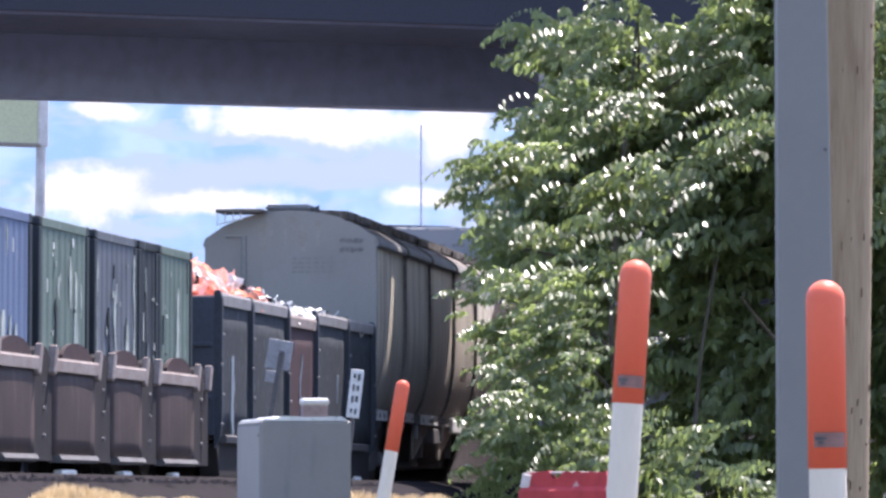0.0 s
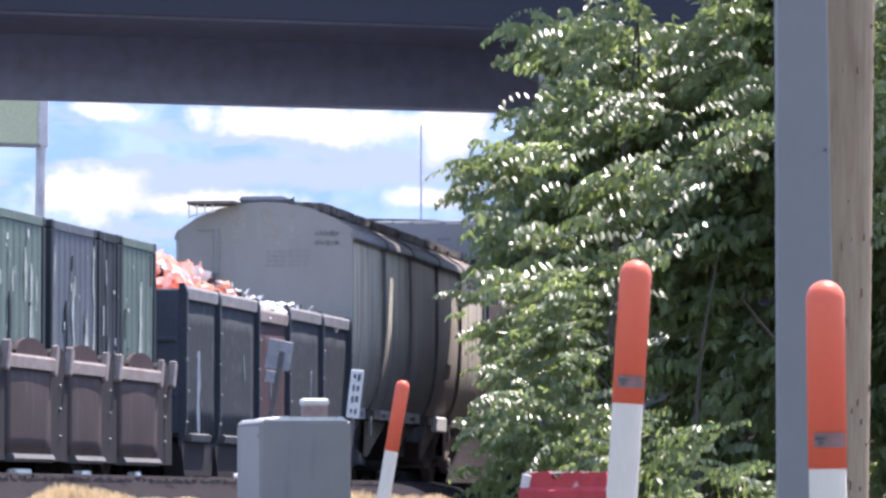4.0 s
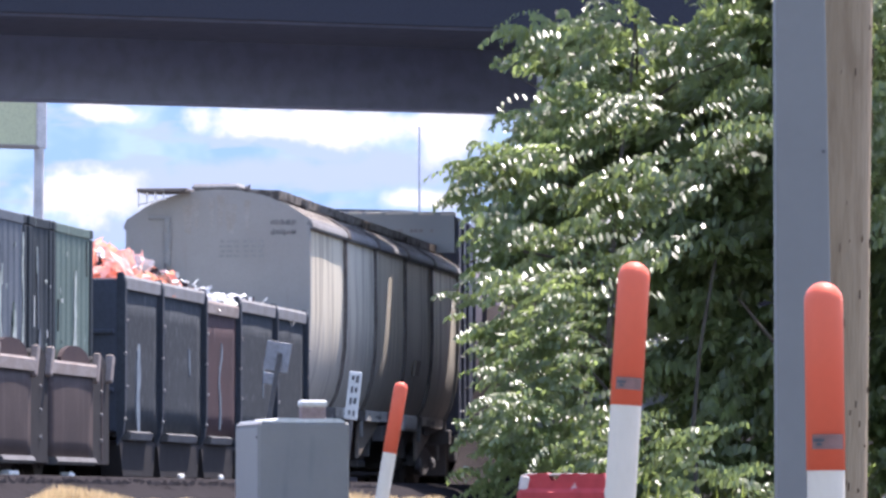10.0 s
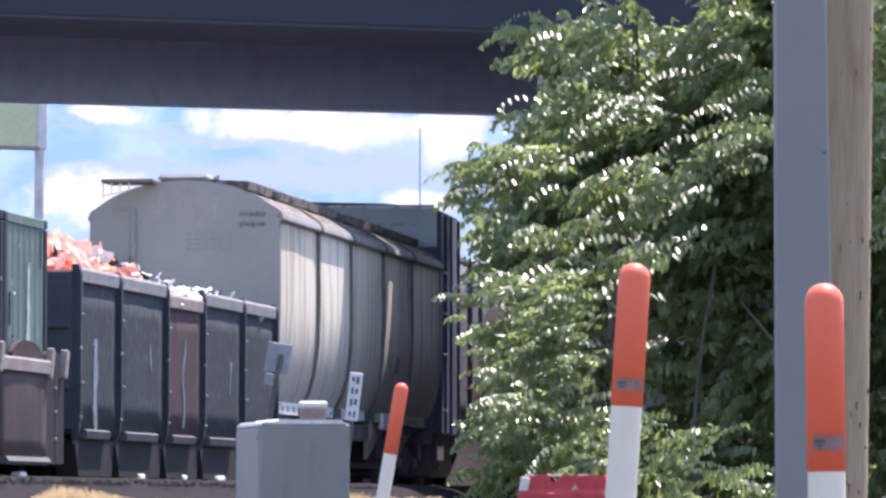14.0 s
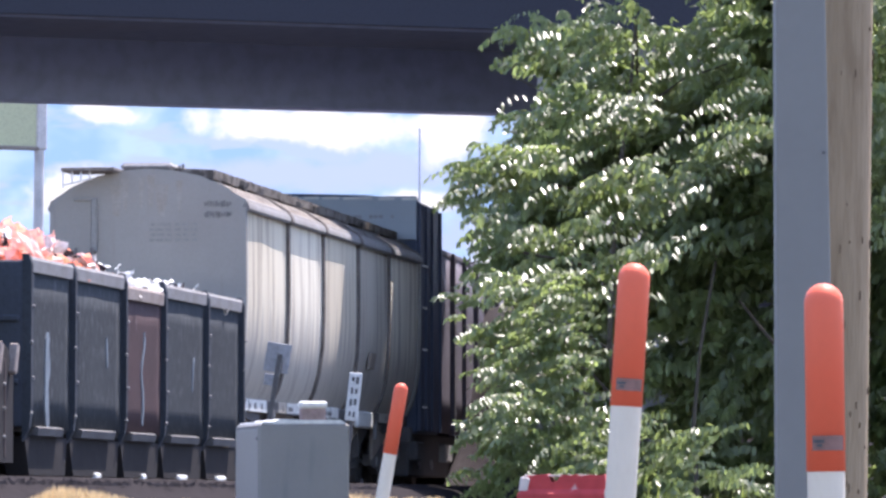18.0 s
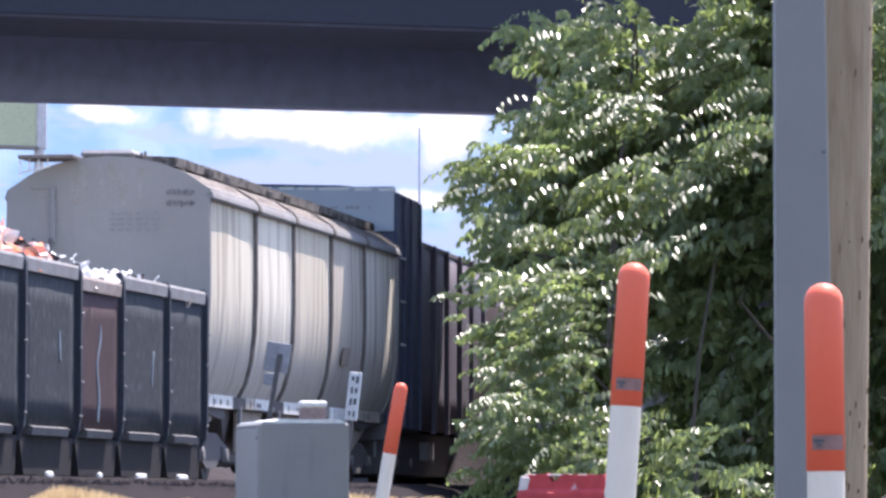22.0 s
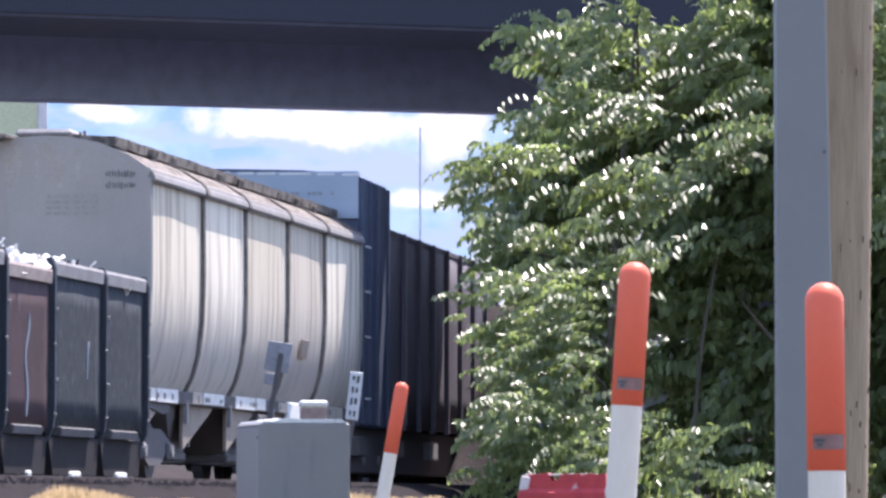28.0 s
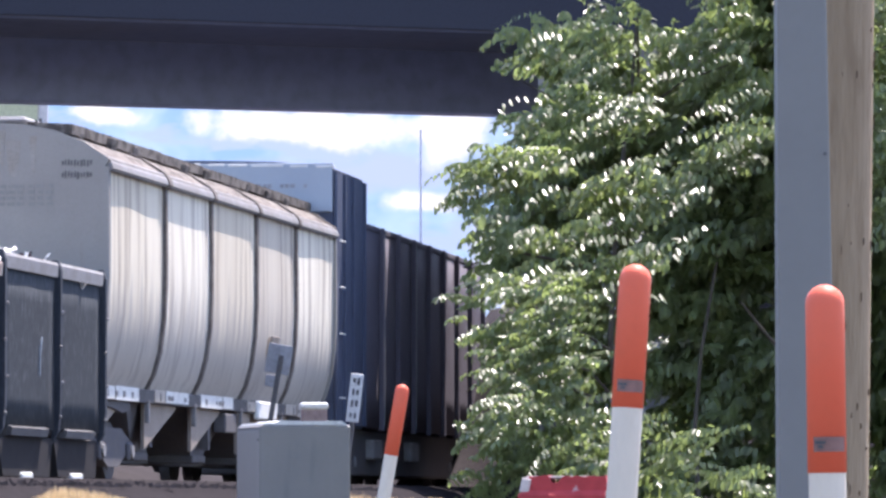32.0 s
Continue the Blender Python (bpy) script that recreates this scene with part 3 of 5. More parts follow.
# ---- the dark gondola and its load ----
def gondola():
    mid, half = -6.65, 4.4
    o = -mid
    car = thing("gondola_car", "dark slate ribbed gondola freight car with a rusty red middle panel", "freight car")
    ribs = [-13.3, -10.95, -8.0, -5.5, -2.6, -0.02]
    top, bot = 2.78, 0.58
    for sx in (1, -1):
        for i, (a, b) in enumerate(zip(ribs, ribs[1:])):
            y0, y1 = a + o + 0.1, b + o - 0.1
            red = i == 2
            tp = top - (0.12 if red else 0)
            p = part("side_panel", sheet(bmesh.new(), sx * 1.53, 0.05, y0, y1, bot + 0.04, tp - 0.16, 0.008, 8, sx), "oxide" if red else "slate", car, "rust-red side panel" if red else "", None, True)
            r = bmesh.new()
            prism(r, [(sx * 1.45, tp - 0.19), (sx * 1.57, tp - 0.19), (sx * 1.58, tp - 0.04), (sx * 1.56, tp), (sx * 1.45, tp)], "y", y0 - 0.02, y1 + 0.02)
            part("top_rim", r, "tan" if red else "lightsteel", p)
            r = bmesh.new()
            prism(r, [(sx * 1.4, bot - 0.05), (sx * 1.58, bot - 0.05), (sx * 1.6, bot + 0.05), (sx * 1.55, bot + 0.07), (sx * 1.4, bot + 0.07)], "y", y0 + 0.25, y1 - 0.55)
            part("bottom_flange", r, "flange", p)
            d = bmesh.new()
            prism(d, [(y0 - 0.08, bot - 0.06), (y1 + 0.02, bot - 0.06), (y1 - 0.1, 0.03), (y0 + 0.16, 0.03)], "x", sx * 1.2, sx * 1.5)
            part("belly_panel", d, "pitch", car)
        for q in ribs:
            b = bmesh.new()
            prism(b, [(sx * 1.48, 0.45), (sx * 1.575, 0.62), (sx * 1.6, 0.9), (sx * 1.6, top - 0.1), (sx * 1.56, top + 0.03), (sx * 1.48, top + 0.03)], "y", q + o - 0.05, q + o + 0.05)
            p = part("side_post", b, "navy", car)
            for k, z in enumerate((0.8, 1.25, 1.7, 2.15)):
                rv = bmesh.new()
                bmesh.ops.create_icosphere(rv, subdivisions=1, radius=0.026, matrix=Matrix.Translation((sx * 1.605, q + o + (0.04 if k % 2 else -0.05), z)))
                part("rivet", rv, "lightsteel", p)
    for e, sg in ((ribs[0] + o, -1), (ribs[-1] + o, 1)):
        p = part("end_wall", box((0, e, (top + bot) / 2), (2.98, 0.1, top - bot - 0.1), 0.02), "endslate", car)
        for z in (1.2, 2.0):
            part("end_stiffener", box((0, e + sg * 0.07, z), (2.9, 0.05, 0.08), 0.02), "endslate", p)
        coupler(car, e + sg * 0.1, sg)
        part("end_sill", box((0, e - sg * 0.3, 0.72), (2.6, 0.5, 0.3), 0.03), "steel", car)
    part("floor", box((0, 0, 0.62), (2.9, 13.0, 0.1), 0.01), "steel", car)
    # pale streak and ladder on the first panel, pale run on the red one
    def run(y, z0, z1, w, wander, mtl, label):
        bm = bmesh.new()
        n = 14
        left, right = [], []
        for k in range(n + 1):
            z = z0 + (z1 - z0) * k / n
            d = wander * noise.noise((y, z * 1.7, 5.0)) + 0.1 * (k / n - 0.5)
            f = w * 0.5 * (0.5 + 0.8 * abs(noise.noise((z * 2.1, y, 9.0)))) * (0.5 if k in (0, n) else 1.0)
            left.append((y + o + d - f, z))
            right.append((y + o + d + f, z))
        prism(bm, left + right[::-1], "x", 1.532, 1.549)
        part("paint_run", bm, mtl, car, label)
    run(-12.3, 0.62, 1.86, 0.3, 0.14, "stripe", "pale blue-grey vertical paint run")
    run(-6.75, 0.75, 2.05, 0.12, 0.25, "stripe", "thin grey paint run")
    run(-9.0, 1.5, 1.9, 0.1, 0.2, "stripe", "")
    run(-3.4, 1.3, 1.8, 0.08, 0.2, "stripe", "")
    # daylight below the gondola, put in as white patches
    for y, w2 in ((-9.4, 0.5), (-4.1, 0.9), (-1.4, 1.0), (-6.6, 0.3)):
        part("jacking_pad", box((1.46, y + o, 0.03), (0.16, w2 * 0.6, 0.1), 0.02), "white", car, "white patch standing for daylight under the car")
    for y in (-half, half):
        truck(car, y)
    CARS.append((car, mid, half))


def debris(name, label, category, mtl, y0, y1, crest, n, size, seed, mid=-6.65, half=4.4, lat=1.3, base=2.3, long=1.5, spread=1.4):
    """A heap of crumpled sheets, each a bent patch of its own; crest gives the heap's height along the car."""
    rnd = random.Random(seed)
    bm = bmesh.new()
    for i in range(n):
        y = rnd.uniform(y0, y1)
        x = rnd.uniform(-lat, lat)
        u = (y - y0) / (y1 - y0) * (len(crest) - 1)
        k = min(int(u), len(crest) - 2)
        top = crest[k] + (crest[k + 1] - crest[k]) * (u - k)
        hz = base + (top - base) * (1 - 0.3 * (x / lat) ** 2) + 0.12 * noise.noise((x * 1.1, y * 1.1, seed))
        z = base + rnd.uniform(0.2, 1.0) * (hz - base)
        r = size * rnd.uniform(0.5, 1.35)
        m = Matrix.Translation((x, y - mid, z)) @ Euler([rnd.uniform(-spread, spread), rnd.uniform(-spread, spread), rnd.uniform(0, 6.3)]).to_matrix().to_4x4()
        k = 5
        g = [[bm.verts.new(m @ Vector(((a / (k - 1) - 0.5) * r * 2 * rnd.uniform(0.92, 1.08), (b / (k - 1) - 0.5) * r * long, r * 0.75 * noise.noise((a * 0.7 + i * 3.1, b * 0.7, seed))))) for a in range(k)] for b in range(k)]
        for a in range(k - 1):
            for b in range(k - 1):
                bm.faces.new((g[a][b], g[a][b + 1], g[a + 1][b + 1], g[a + 1][b]))
    ob = part(name, bm, mtl)
    tagged(ob, label, category, kind="stuff")
    CARS.append((ob, mid, half))


def load():
    heap = (2.95, 3.12, 3.24, 3.24, 3.16, 3.13, 3.1, 3.06, 3.04, 2.98, 2.8)
    debris("sheet_scrap", "heap of crumpled orange and pink sheet scrap in the gondola", "scrap heap", "scrap", -12.9, -7.7, heap, 460, 0.22, 11, base=2.45)
    debris("plastic_scrap", "torn white plastic sheets among the orange scrap", "scrap", "paper", -12.8, -7.7, [h + 0.02 for h in heap], 230, 0.13, 14, base=2.6)
    debris("metal_scrap", "dark bent metal scraps among the orange sheets", "scrap", "dome", -12.6, -7.8, [h + 0.02 for h in heap], 170, 0.15, 15, base=2.5)
    debris("white_rubble", "white torn sheets lying along the gondola rim", "rubble", "paper", -8.3, -0.5, (2.84, 2.97, 2.98, 2.94, 2.9, 2.88, 2.86, 2.82), 480, 0.15, 12, lat=1.44, base=2.45, spread=0.7)
    debris("mixed_scrap", "upright white and rusty bits of scrap at the gondola rim", "scrap", "paper", -6.2, -4.7, (2.85, 3.12, 3.08, 2.85), 44, 0.09, 17, lat=1.4, base=2.6, long=0.7)
    debris("mixed_scrap", "upright white and rusty bits of scrap at the gondola rim", "scrap", "paper", -3.0, -1.6, (2.8, 3.04, 2.98, 2.8), 26, 0.08, 18, lat=1.4, base=2.6, long=0.6)
    debris("rusty_scrap", "dark rusty scrap pieces standing above the gondola rim", "scrap", "dome", -5.4, -1.0, (2.8, 3.0, 2.9, 3.02, 2.8), 46, 0.1, 19, lat=1.35, base=2.55, long=0.7)
    bm = bmesh.new()
    prism(bm, [(-6.3, 0.7), (6.3, 0.7), (6.3, 2.55), (-6.3, 2.55)], "x", -1.4, 1.4)
    ob = part("scrap_fill", bm, "rust")
    tagged(ob, "packed dark scrap metal filling the gondola", "scrap")
    CARS.append((ob, -6.65, 4.4))


# ---- the covered hopper ----
def hopper():
    mid, half = 8.9, 6.4
    o = -mid
    a, b = 0.48, 17.32
    off = -0.04
    car = thing("covered_hopper", "weathered cream covered hopper car with rounded sides and rust streaks", "freight car")
    eave, sill = 4.22, 1.24
    # right half of the section from sill to eave, bulging
    side = [(1.2, sill), (1.34, sill + 0.28), (1.43, sill + 0.6), (1.49, sill + 1.05), (1.51, sill + 1.55), (1.51, sill + 2.0), (1.507, sill + 2.45), (1.50, eave + 0.02)]
    edges = [a, 4.05, 7.2, 10.6, 13.85, b]
    for sx in (1, -1):
        for (e0, e1), paint in zip(zip(edges, edges[1:]), ("hopper", "hopper_white", "hopper_tan", "hopper_grey", "hopper_white")):
            bm = bmesh.new()
            shell(bm, [(off + sx * u, v) for u, v in side], "y", e0 + o + 0.05, e1 + o - 0.05, 6)
            for v in bm.verts:
                v.co.x += sx * 0.016 * noise.noise((v.co.y * 0.8, v.co.z * 0.9, 4))
            part("side_panel", bm, paint, car, "", None, True)
        for e in edges:
            bm = bmesh.new()
            n = len(side)
            for k in range(n - 1):
                (u0, v0), (u1, v1) = side[k], side[k + 1]
                prism(bm, [(off + sx * (u0 - 0.04), v0), (off + sx * (u0 + 0.05), v0), (off + sx * (u1 + 0.05), v1), (off + sx * (u1 - 0.04), v1)], "y", e + o - 0.06, e + o + 0.06)
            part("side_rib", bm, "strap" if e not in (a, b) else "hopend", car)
        # roof edge, overhanging
        for e0, e1 in zip(edges, edges[1:]):
            # roof edge in dull grey, taking on the shade under the bridge
            r = bmesh.new()
            prism(r, [(off + sx * 1.42, eave - 0.01), (off + sx * 1.57, eave - 0.035), (off + sx * 1.60, eave), (off + sx * 1.585, eave + 0.07), (off + sx * 1.52, eave + 0.16), (off + sx * 1.4, eave + 0.2)], "y", e0 + o, e1 + o)
            part("roof_edge", r, "lightsteel", car, "rolled roof edge greyed for bridge shade")
        s = bmesh.new()
        bx(s, (off + sx * 1.24, (a + b) / 2 + o, sill - 0.03), (0.1, b - a, 0.2), 0.015)
        p = part("side_sill", s, "flange", car)
        rnd = random.Random(3)
        for e0, e1 in zip(edges, edges[1:]):
            y0, y1 = e0 + o + rnd.uniform(0.25, 0.5), e1 + o - rnd.uniform(0.3, 0.9)
            cut = y0 + (y1 - y0) * rnd.uniform(0.3, 0.7)
            for u0, u1 in ((y0, cut - 0.04), (cut + 0.04, y1)):
                part("sill_plate", box((off + sx * 1.292, (u0 + u1) / 2, sill - 0.03 + rnd.uniform(-0.01, 0.02)), (0.012, u1 - u0, rnd.uniform(0.15, 0.2)), 0.003), rnd.choice(("white", "white", "hopper")), p, "bright sill plate")
            for k in range(5):
                y = rnd.uniform(y0 + 0.1, y1 - 0.1)
                part("letter_bar", box((off + sx * 1.3, y, sill - 0.03), (0.012, rnd.uniform(0.04, 0.16), rnd.uniform(0.05, 0.1))), "lightsteel", p)
            # tapering bolster plate below the sill, deepest at the rib
            g = bmesh.new()
            t0 = e0 + o + 0.12
            prism(g, [(t0, sill - 0.12), (t0 + 2.15, sill - 0.12), (t0 + 2.0, sill - 0.2), (t0 + 0.16, 0.5), (t0, 0.46)], "x", off + sx * 1.15, off + sx * 1.2)
            part("bolster_plate", g, "slope", car)
            g = bmesh.new()
            bx(g, (off + sx * 1.27, e0 + o + 0.02, sill - 0.24), (0.07, 0.06, 0.34), 0.01)
            part("rib_foot", g, "lightsteel", car)
    # roof and ends
    half_roof = [(1.56, eave + 0.12), (1.2, eave + 0.36), (0.8, eave + 0.52), (0.4, eave + 0.6), (0, eave + 0.63)]
    arc = [(off + u, v) for u, v in half_roof] + [(off - u, v) for u, v in half_roof[::-1][1:]]
    for e0, e1 in zip(edges, edges[1:]):
        part("roof_sheet", shell(bmesh.new(), arc, "y", e0 + o, e1 + o, 2), "roof", car, "", None, True)
        bm = bmesh.new()
        prism(bm, [(u, v + 0.03) for u, v in arc] + [(u, v - 0.01) for u, v in arc[::-1]], "y", e1 + o - 0.12, e1 + o + 0.02)
        part("roof_rib", bm, "strap", car)
    full = [(off + u, v) for u, v in side] + arc + [(off - u, v) for u, v in side[::-1]]
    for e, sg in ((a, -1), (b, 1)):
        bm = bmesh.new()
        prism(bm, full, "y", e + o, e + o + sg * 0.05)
        p = part("end_wall", bm, "hopend", car, "end sheet greyed for its shade, with rust runs")
        if sg < 0:
            rnd = random.Random(9)
            for z in (4.29, 4.13):
                for k in range(5):
                    x = off + 0.93 + k * 0.088
                    for dx in (-0.02, 0.02):
                        part("letter_bar", box((x + dx, e + o - 0.056, z + rnd.uniform(-0.012, 0.012)), (rnd.uniform(0.014, 0.028), 0.01, rnd.uniform(0.05, 0.105))), "flange", p)
            for z in (3.98, 3.9, 3.82, 3.74):
                for k in range(6):
                    part("faded_letter_bar", box((off + 0.08 + k * 0.13 + rnd.uniform(-0.02, 0.02), e + o - 0.054, z), (rnd.uniform(0.06, 0.12), 0.008, 0.045)), "faint", p)
            for x, z0, w2 in ((-0.5, 4.3, 2.0), (0.22, 4.3, 2.2), (-0.36, 4.4, 1.2), (0.05, 4.45, 1.3), (-0.1, 4.42, 1.0), (0.5, 4.36, 1.0)):
                part("rust_run", prism(bmesh.new(), [(off + x - 0.05 * w2, z0 + 0.3), (off + x + 0.05 * w2, z0 + 0.3), (off + x + 0.035 * w2, z0), (off + x + 0.02 * w2, z0 - 0.2), (off + x - 0.025 * w2, z0 - 0.16)], "y", e + o - 0.054, e + o - 0.048), "rustrun", p)
            ladder(car, e + o - 0.16, -1.15, -0.9, 1.3, 3.62, 8, "steel", "x")
            part("end_brace", box((off - 0.84, e + o - 0.075, 3.98), (0.09, 0.05, 0.84), 0.012), "faint", p, "dull upright brace on the end sheet")
            part("end_brace", box((off - 1.02, e + o - 0.07, 4.38), (0.3, 0.04, 0.05), 0.01), "hopend", p)
    # running board, hatches, grab rails
    rnd = random.Random(31)
    y = a + o
    while y < b + o:
        w = rnd.uniform(0.5, 1.1)
        part("running_board", box((off + 0.72, y + w / 2, eave + 0.555 + rnd.uniform(-0.006, 0.006)), (0.62, w, 0.14), 0, (0, 3, 0)), "roof", car)
        y += w
    for k in range(10):
        y = a + o + 0.6 + k * 1.6
        h2 = rnd.uniform(0.1, 0.2)
        part("board_bracket", box((off + rnd.uniform(0.92, 1.06), y, eave + 0.48), (0.1, rnd.uniform(0.05, 0.3), h2), 0.01, (0, 12, 0)), rnd.choice(("roof", "roof", "strap")), car)
    for y, h2 in ((0.9, 0.1), (1.15, 0.14)):
        part("hatch_pin", rod(bmesh.new(), (off + 0.3, a + o + y, eave + 0.55), (off + 0.3, a + o + y, eave + 0.64 + h2), 0.022, seg=6), "steel", car)
    bm = bmesh.new()
    bx(bm, (off - 0.86, a + o - 0.1, eave + 0.6), (0.84, 0.75, 0.06), 0.01)
    part("end_platform", bm, "strap", car)
    bm = bmesh.new()
    for k in range(4):
        x = off - 1.26 + k * 0.14
        rod(bm, (x, a + o - 0.4, eave + 0.32 + 0.05 * k), (x, a + o - 0.4, eave + 0.59), 0.014, seg=6)
    rod(bm, (off - 1.27, a + o - 0.4, eave + 0.36), (off - 0.8, a + o - 0.4, eave + 0.46), 0.014, seg=6)
    part("platform_bracket", bm, "white", car, "thin pale bracket under the end platform")
    bm = bmesh.new()
    # near hatch greyed for the same bridge shade
    bx(bm, (off - 0.12, a + o + 1.0, eave + 0.695), (0.82, 1.3, 0.12), 0.05)
    part("hatch_cover", bm, "lightsteel", car, "roof hatch cover greyed for bridge shade")
    for y in (5.2, 8.4, 11.6, 14.8):
        h = part("hatch_cover", box((off - 0.15, y + o, eave + 0.64), (0.8, 2.2, 0.1), 0.04), "roof", car)
        part("hatch_latch", box((off + 0.26, y + o, eave + 0.66), (0.06, 0.12, 0.14), 0.01), "steel", h)
    # discharge bays and slope sheets
    for c in (4.9, 8.9, 12.9):
        bm = bmesh.new()
        ring = [[bm.verts.new((sx_ * u, c + o + sy_ * v, z)) for sx_, sy_ in ((-1, -1), (1, -1), (1, 1), (-1, 1))] for u, v, z in ((1.1, 1.7, sill - 0.02), (0.9, 0.42, 0.42))]
        bm.faces.new(ring[0]), bm.faces.new(ring[1])
        for k in range(4):
            bm.faces.new((ring[0][k], ring[0][(k + 1) % 4], ring[1][(k + 1) % 4], ring[1][k]))
        p = part("discharge_hopper", bm, "steel", car)
        part("gate", box((0, c + o, 0.36), (1.9, 0.9, 0.12), 0.02), "steel", p)
        for sx in (1, -1):
            bm = bmesh.new()
            prism(bm, [(c + o - 0.1, sill), (c + o + 0.1, sill), (c + o + 0.06, 0.5), (c + o - 0.06, 0.5)], "x", sx * 0.97, sx * 1.1)
            part("bay_brace", bm, "steel", p)
    for e, sg in ((a, 1), (b, -1)):
        bm = bmesh.new()
        prism(bm, [(e + o, sill), (e + o + sg * 2.6, sill), (e + o + sg * 2.6, 1.0), (e + o + sg * 2.2, 0.95), (e + o, sill - 0.1)], "x", -1.2, 1.2)
        part("end_slope", bm, "steel", car)
        part("end_sill", box((0, e + o + sg * 0.1, 0.95), (2.7, 0.3, 0.3), 0.02), "steel", car)
        for x in (-1.1, 1.1):
            bm = bmesh.new()
            rod(bm, (x, e + o + sg * 0.15, 0.5), (x, e + o + sg * 0.15, sill + 0.1), 0.03, seg=6)
            part("end_post", bm, "lightsteel", car)
        coupler(car, e + o - sg * 0.1, -sg)
    part("center_sill", box((0, 0, 0.64), (0.5, 16.2, 0.74), 0.02), "steel", car)
    # dent and brake box low on the side
    part("placard_board", box((off + 1.53, 12.0 + o, sill + 0.95), (0.04, 0.55, 0.3), 0.01, (0, 10, 0)), "slope", car)
    part("side_box", box((off + 1.2, 9.8 + o, sill - 0.32), (0.2, 0.8, 0.3), 0.02), "steel", car)
    part("side_box", box((off + 1.3, 12.45 + o, sill - 0.08), (0.1, 1.5, 0.3), 0.03), "white", car, "bright white box at the side sill")
    for e in (4.05, 7.2, 10.6, 13.85):
        bm = bmesh.new()
        prism(bm, [(off + 1.42, eave - 0.04), (off + 1.575, eave - 0.055), (off + 1.62, eave), (off + 1.6, eave + 0.085), (off + 1.53, eave + 0.18), (off + 1.2, eave + 0.39), (off + 1.18, eave + 0.34), (off + 1.4, eave + 0.18)], "y", e + o - 0.1, e + o + 0.1)
        part("roof_strap", bm, "strap", car)
    for y in (-half, half):
        truck(car, y)
    CARS.append((car, mid, half))


# ---- the tall-ended car at the back ----
def tall_car():
    mid, half = 27.1, 6.8
    o = -mid
    a, b, c = 17.86, 21.0, 36.4
    car = thing("bulkhead_car", "freight car with a tall deep blue end and dark ribbed sides", "freight car")
    w, top, low = 1.36, 5.43, 4.68
    bm = bx(bmesh.new(), (0, (a + b) / 2 + o, (top + 1.0) / 2), (2 * w, b - a, top - 1.0), 0.05)
    p = part("end_housing", bm, "bluecar", car, "tall blue end housing")
    arch = [(-w, top - 0.02), (w, top - 0.02), (w - 0.1, top + 0.03), (0.3, top + 0.12), (-w + 0.1, top + 0.16)]
    part("housing_roof", prism(bmesh.new(), arch, "y", a + o, b + o), "bluecar", p)
    f = part("end_face", box((0, a + o - 0.03, top - 0.33), (2 * w - 0.06, 0.05, 0.84), 0.01), "paleface", car, "pale upper end sheet with small lettering")
    rnd = random.Random(8)
    x = -0.85
    while x < 0.9:
        d = rnd.uniform(0.04, 0.1)
        part("letter_bar", box((x, a + o - 0.06, top - 0.3), (d, 0.012, 0.06)), "signgrey", f)
        x += d + rnd.choice((0.03, 0.03, 0.14))
    x = -w
    while x < w - 0.1:
        d = min(rnd.uniform(0.25, 0.6), w - x)
        part("top_edge", box((x + d / 2, a + o - 0.02, top + 0.02 + 0.05 * (0.6 - x * 0.4)), (d, 0.08, 0.05), 0.01), "white", car)
        x += d + rnd.uniform(0.06, 0.15)
    for y in (a, a + 0.9, a + 1.8, b - 0.1):
        part("housing_rib", box((w + 0.02, y + o + 0.05, (top + 1.0) / 2), (0.06, 0.1, top - 1.1), 0.01), "bluecar", p)
    for z in (1.5, 2.6, 3.4, 4.2):
        part("grab_iron", rod(bmesh.new(), (w + 0.07, a + o + 0.2, z), (w + 0.07, a + o + 0.7, z), 0.02, seg=6), "white", car)
    n = 8
    for k in range(n):
        y0, y1 = b + (c - b) * k / n, b + (c - b) * (k + 1) / n
        for sx in (1, -1):
            part("side_panel", sheet(bmesh.new(), sx * (w - 0.02), 0.05, y0 + o + 0.05, y1 + o - 0.05, 1.05, low - 0.1, 0.04, 6, sx), "maroon", car, "", None, True)
            q = part("side_post", box((sx * (w + 0.005), y1 + o, (low + 1.0) / 2), (0.12, 0.14, low - 1.0), 0.015), "maroon", car)
            if k in (0, 2):
                part("post_edge", box((sx * (w + 0.075), y1 + o - 0.03, (low + 1.0) / 2), (0.012, 0.05, low - 1.2)), "lightsteel", q)
    part("top_chord", box((0, (b + c) / 2 + o, low - 0.05), (2 * w, c - b, 0.12), 0.02), "maroon", car)
    part("end_wall", box((0, c + o, 2.8), (2 * w, 0.1, 3.5), 0.02), "maroon", car)
    part("underframe", box((0, (a + c) / 2 + o, 0.6), (2.3, c - a, 0.84), 0.03), "steel", car)
    for y in (18.6, 23.0, 27.5):
        part("under_box", box((1.15, y + o, 0.66), (0.3, 1.0, 0.36), 0.03), "lightsteel" if y > 20 else "steel", car)
    coupler(car, a + o - 0.05, -1)
    for y in (-half, half):
        truck(car, y)
    CARS.append((car, mid, half))


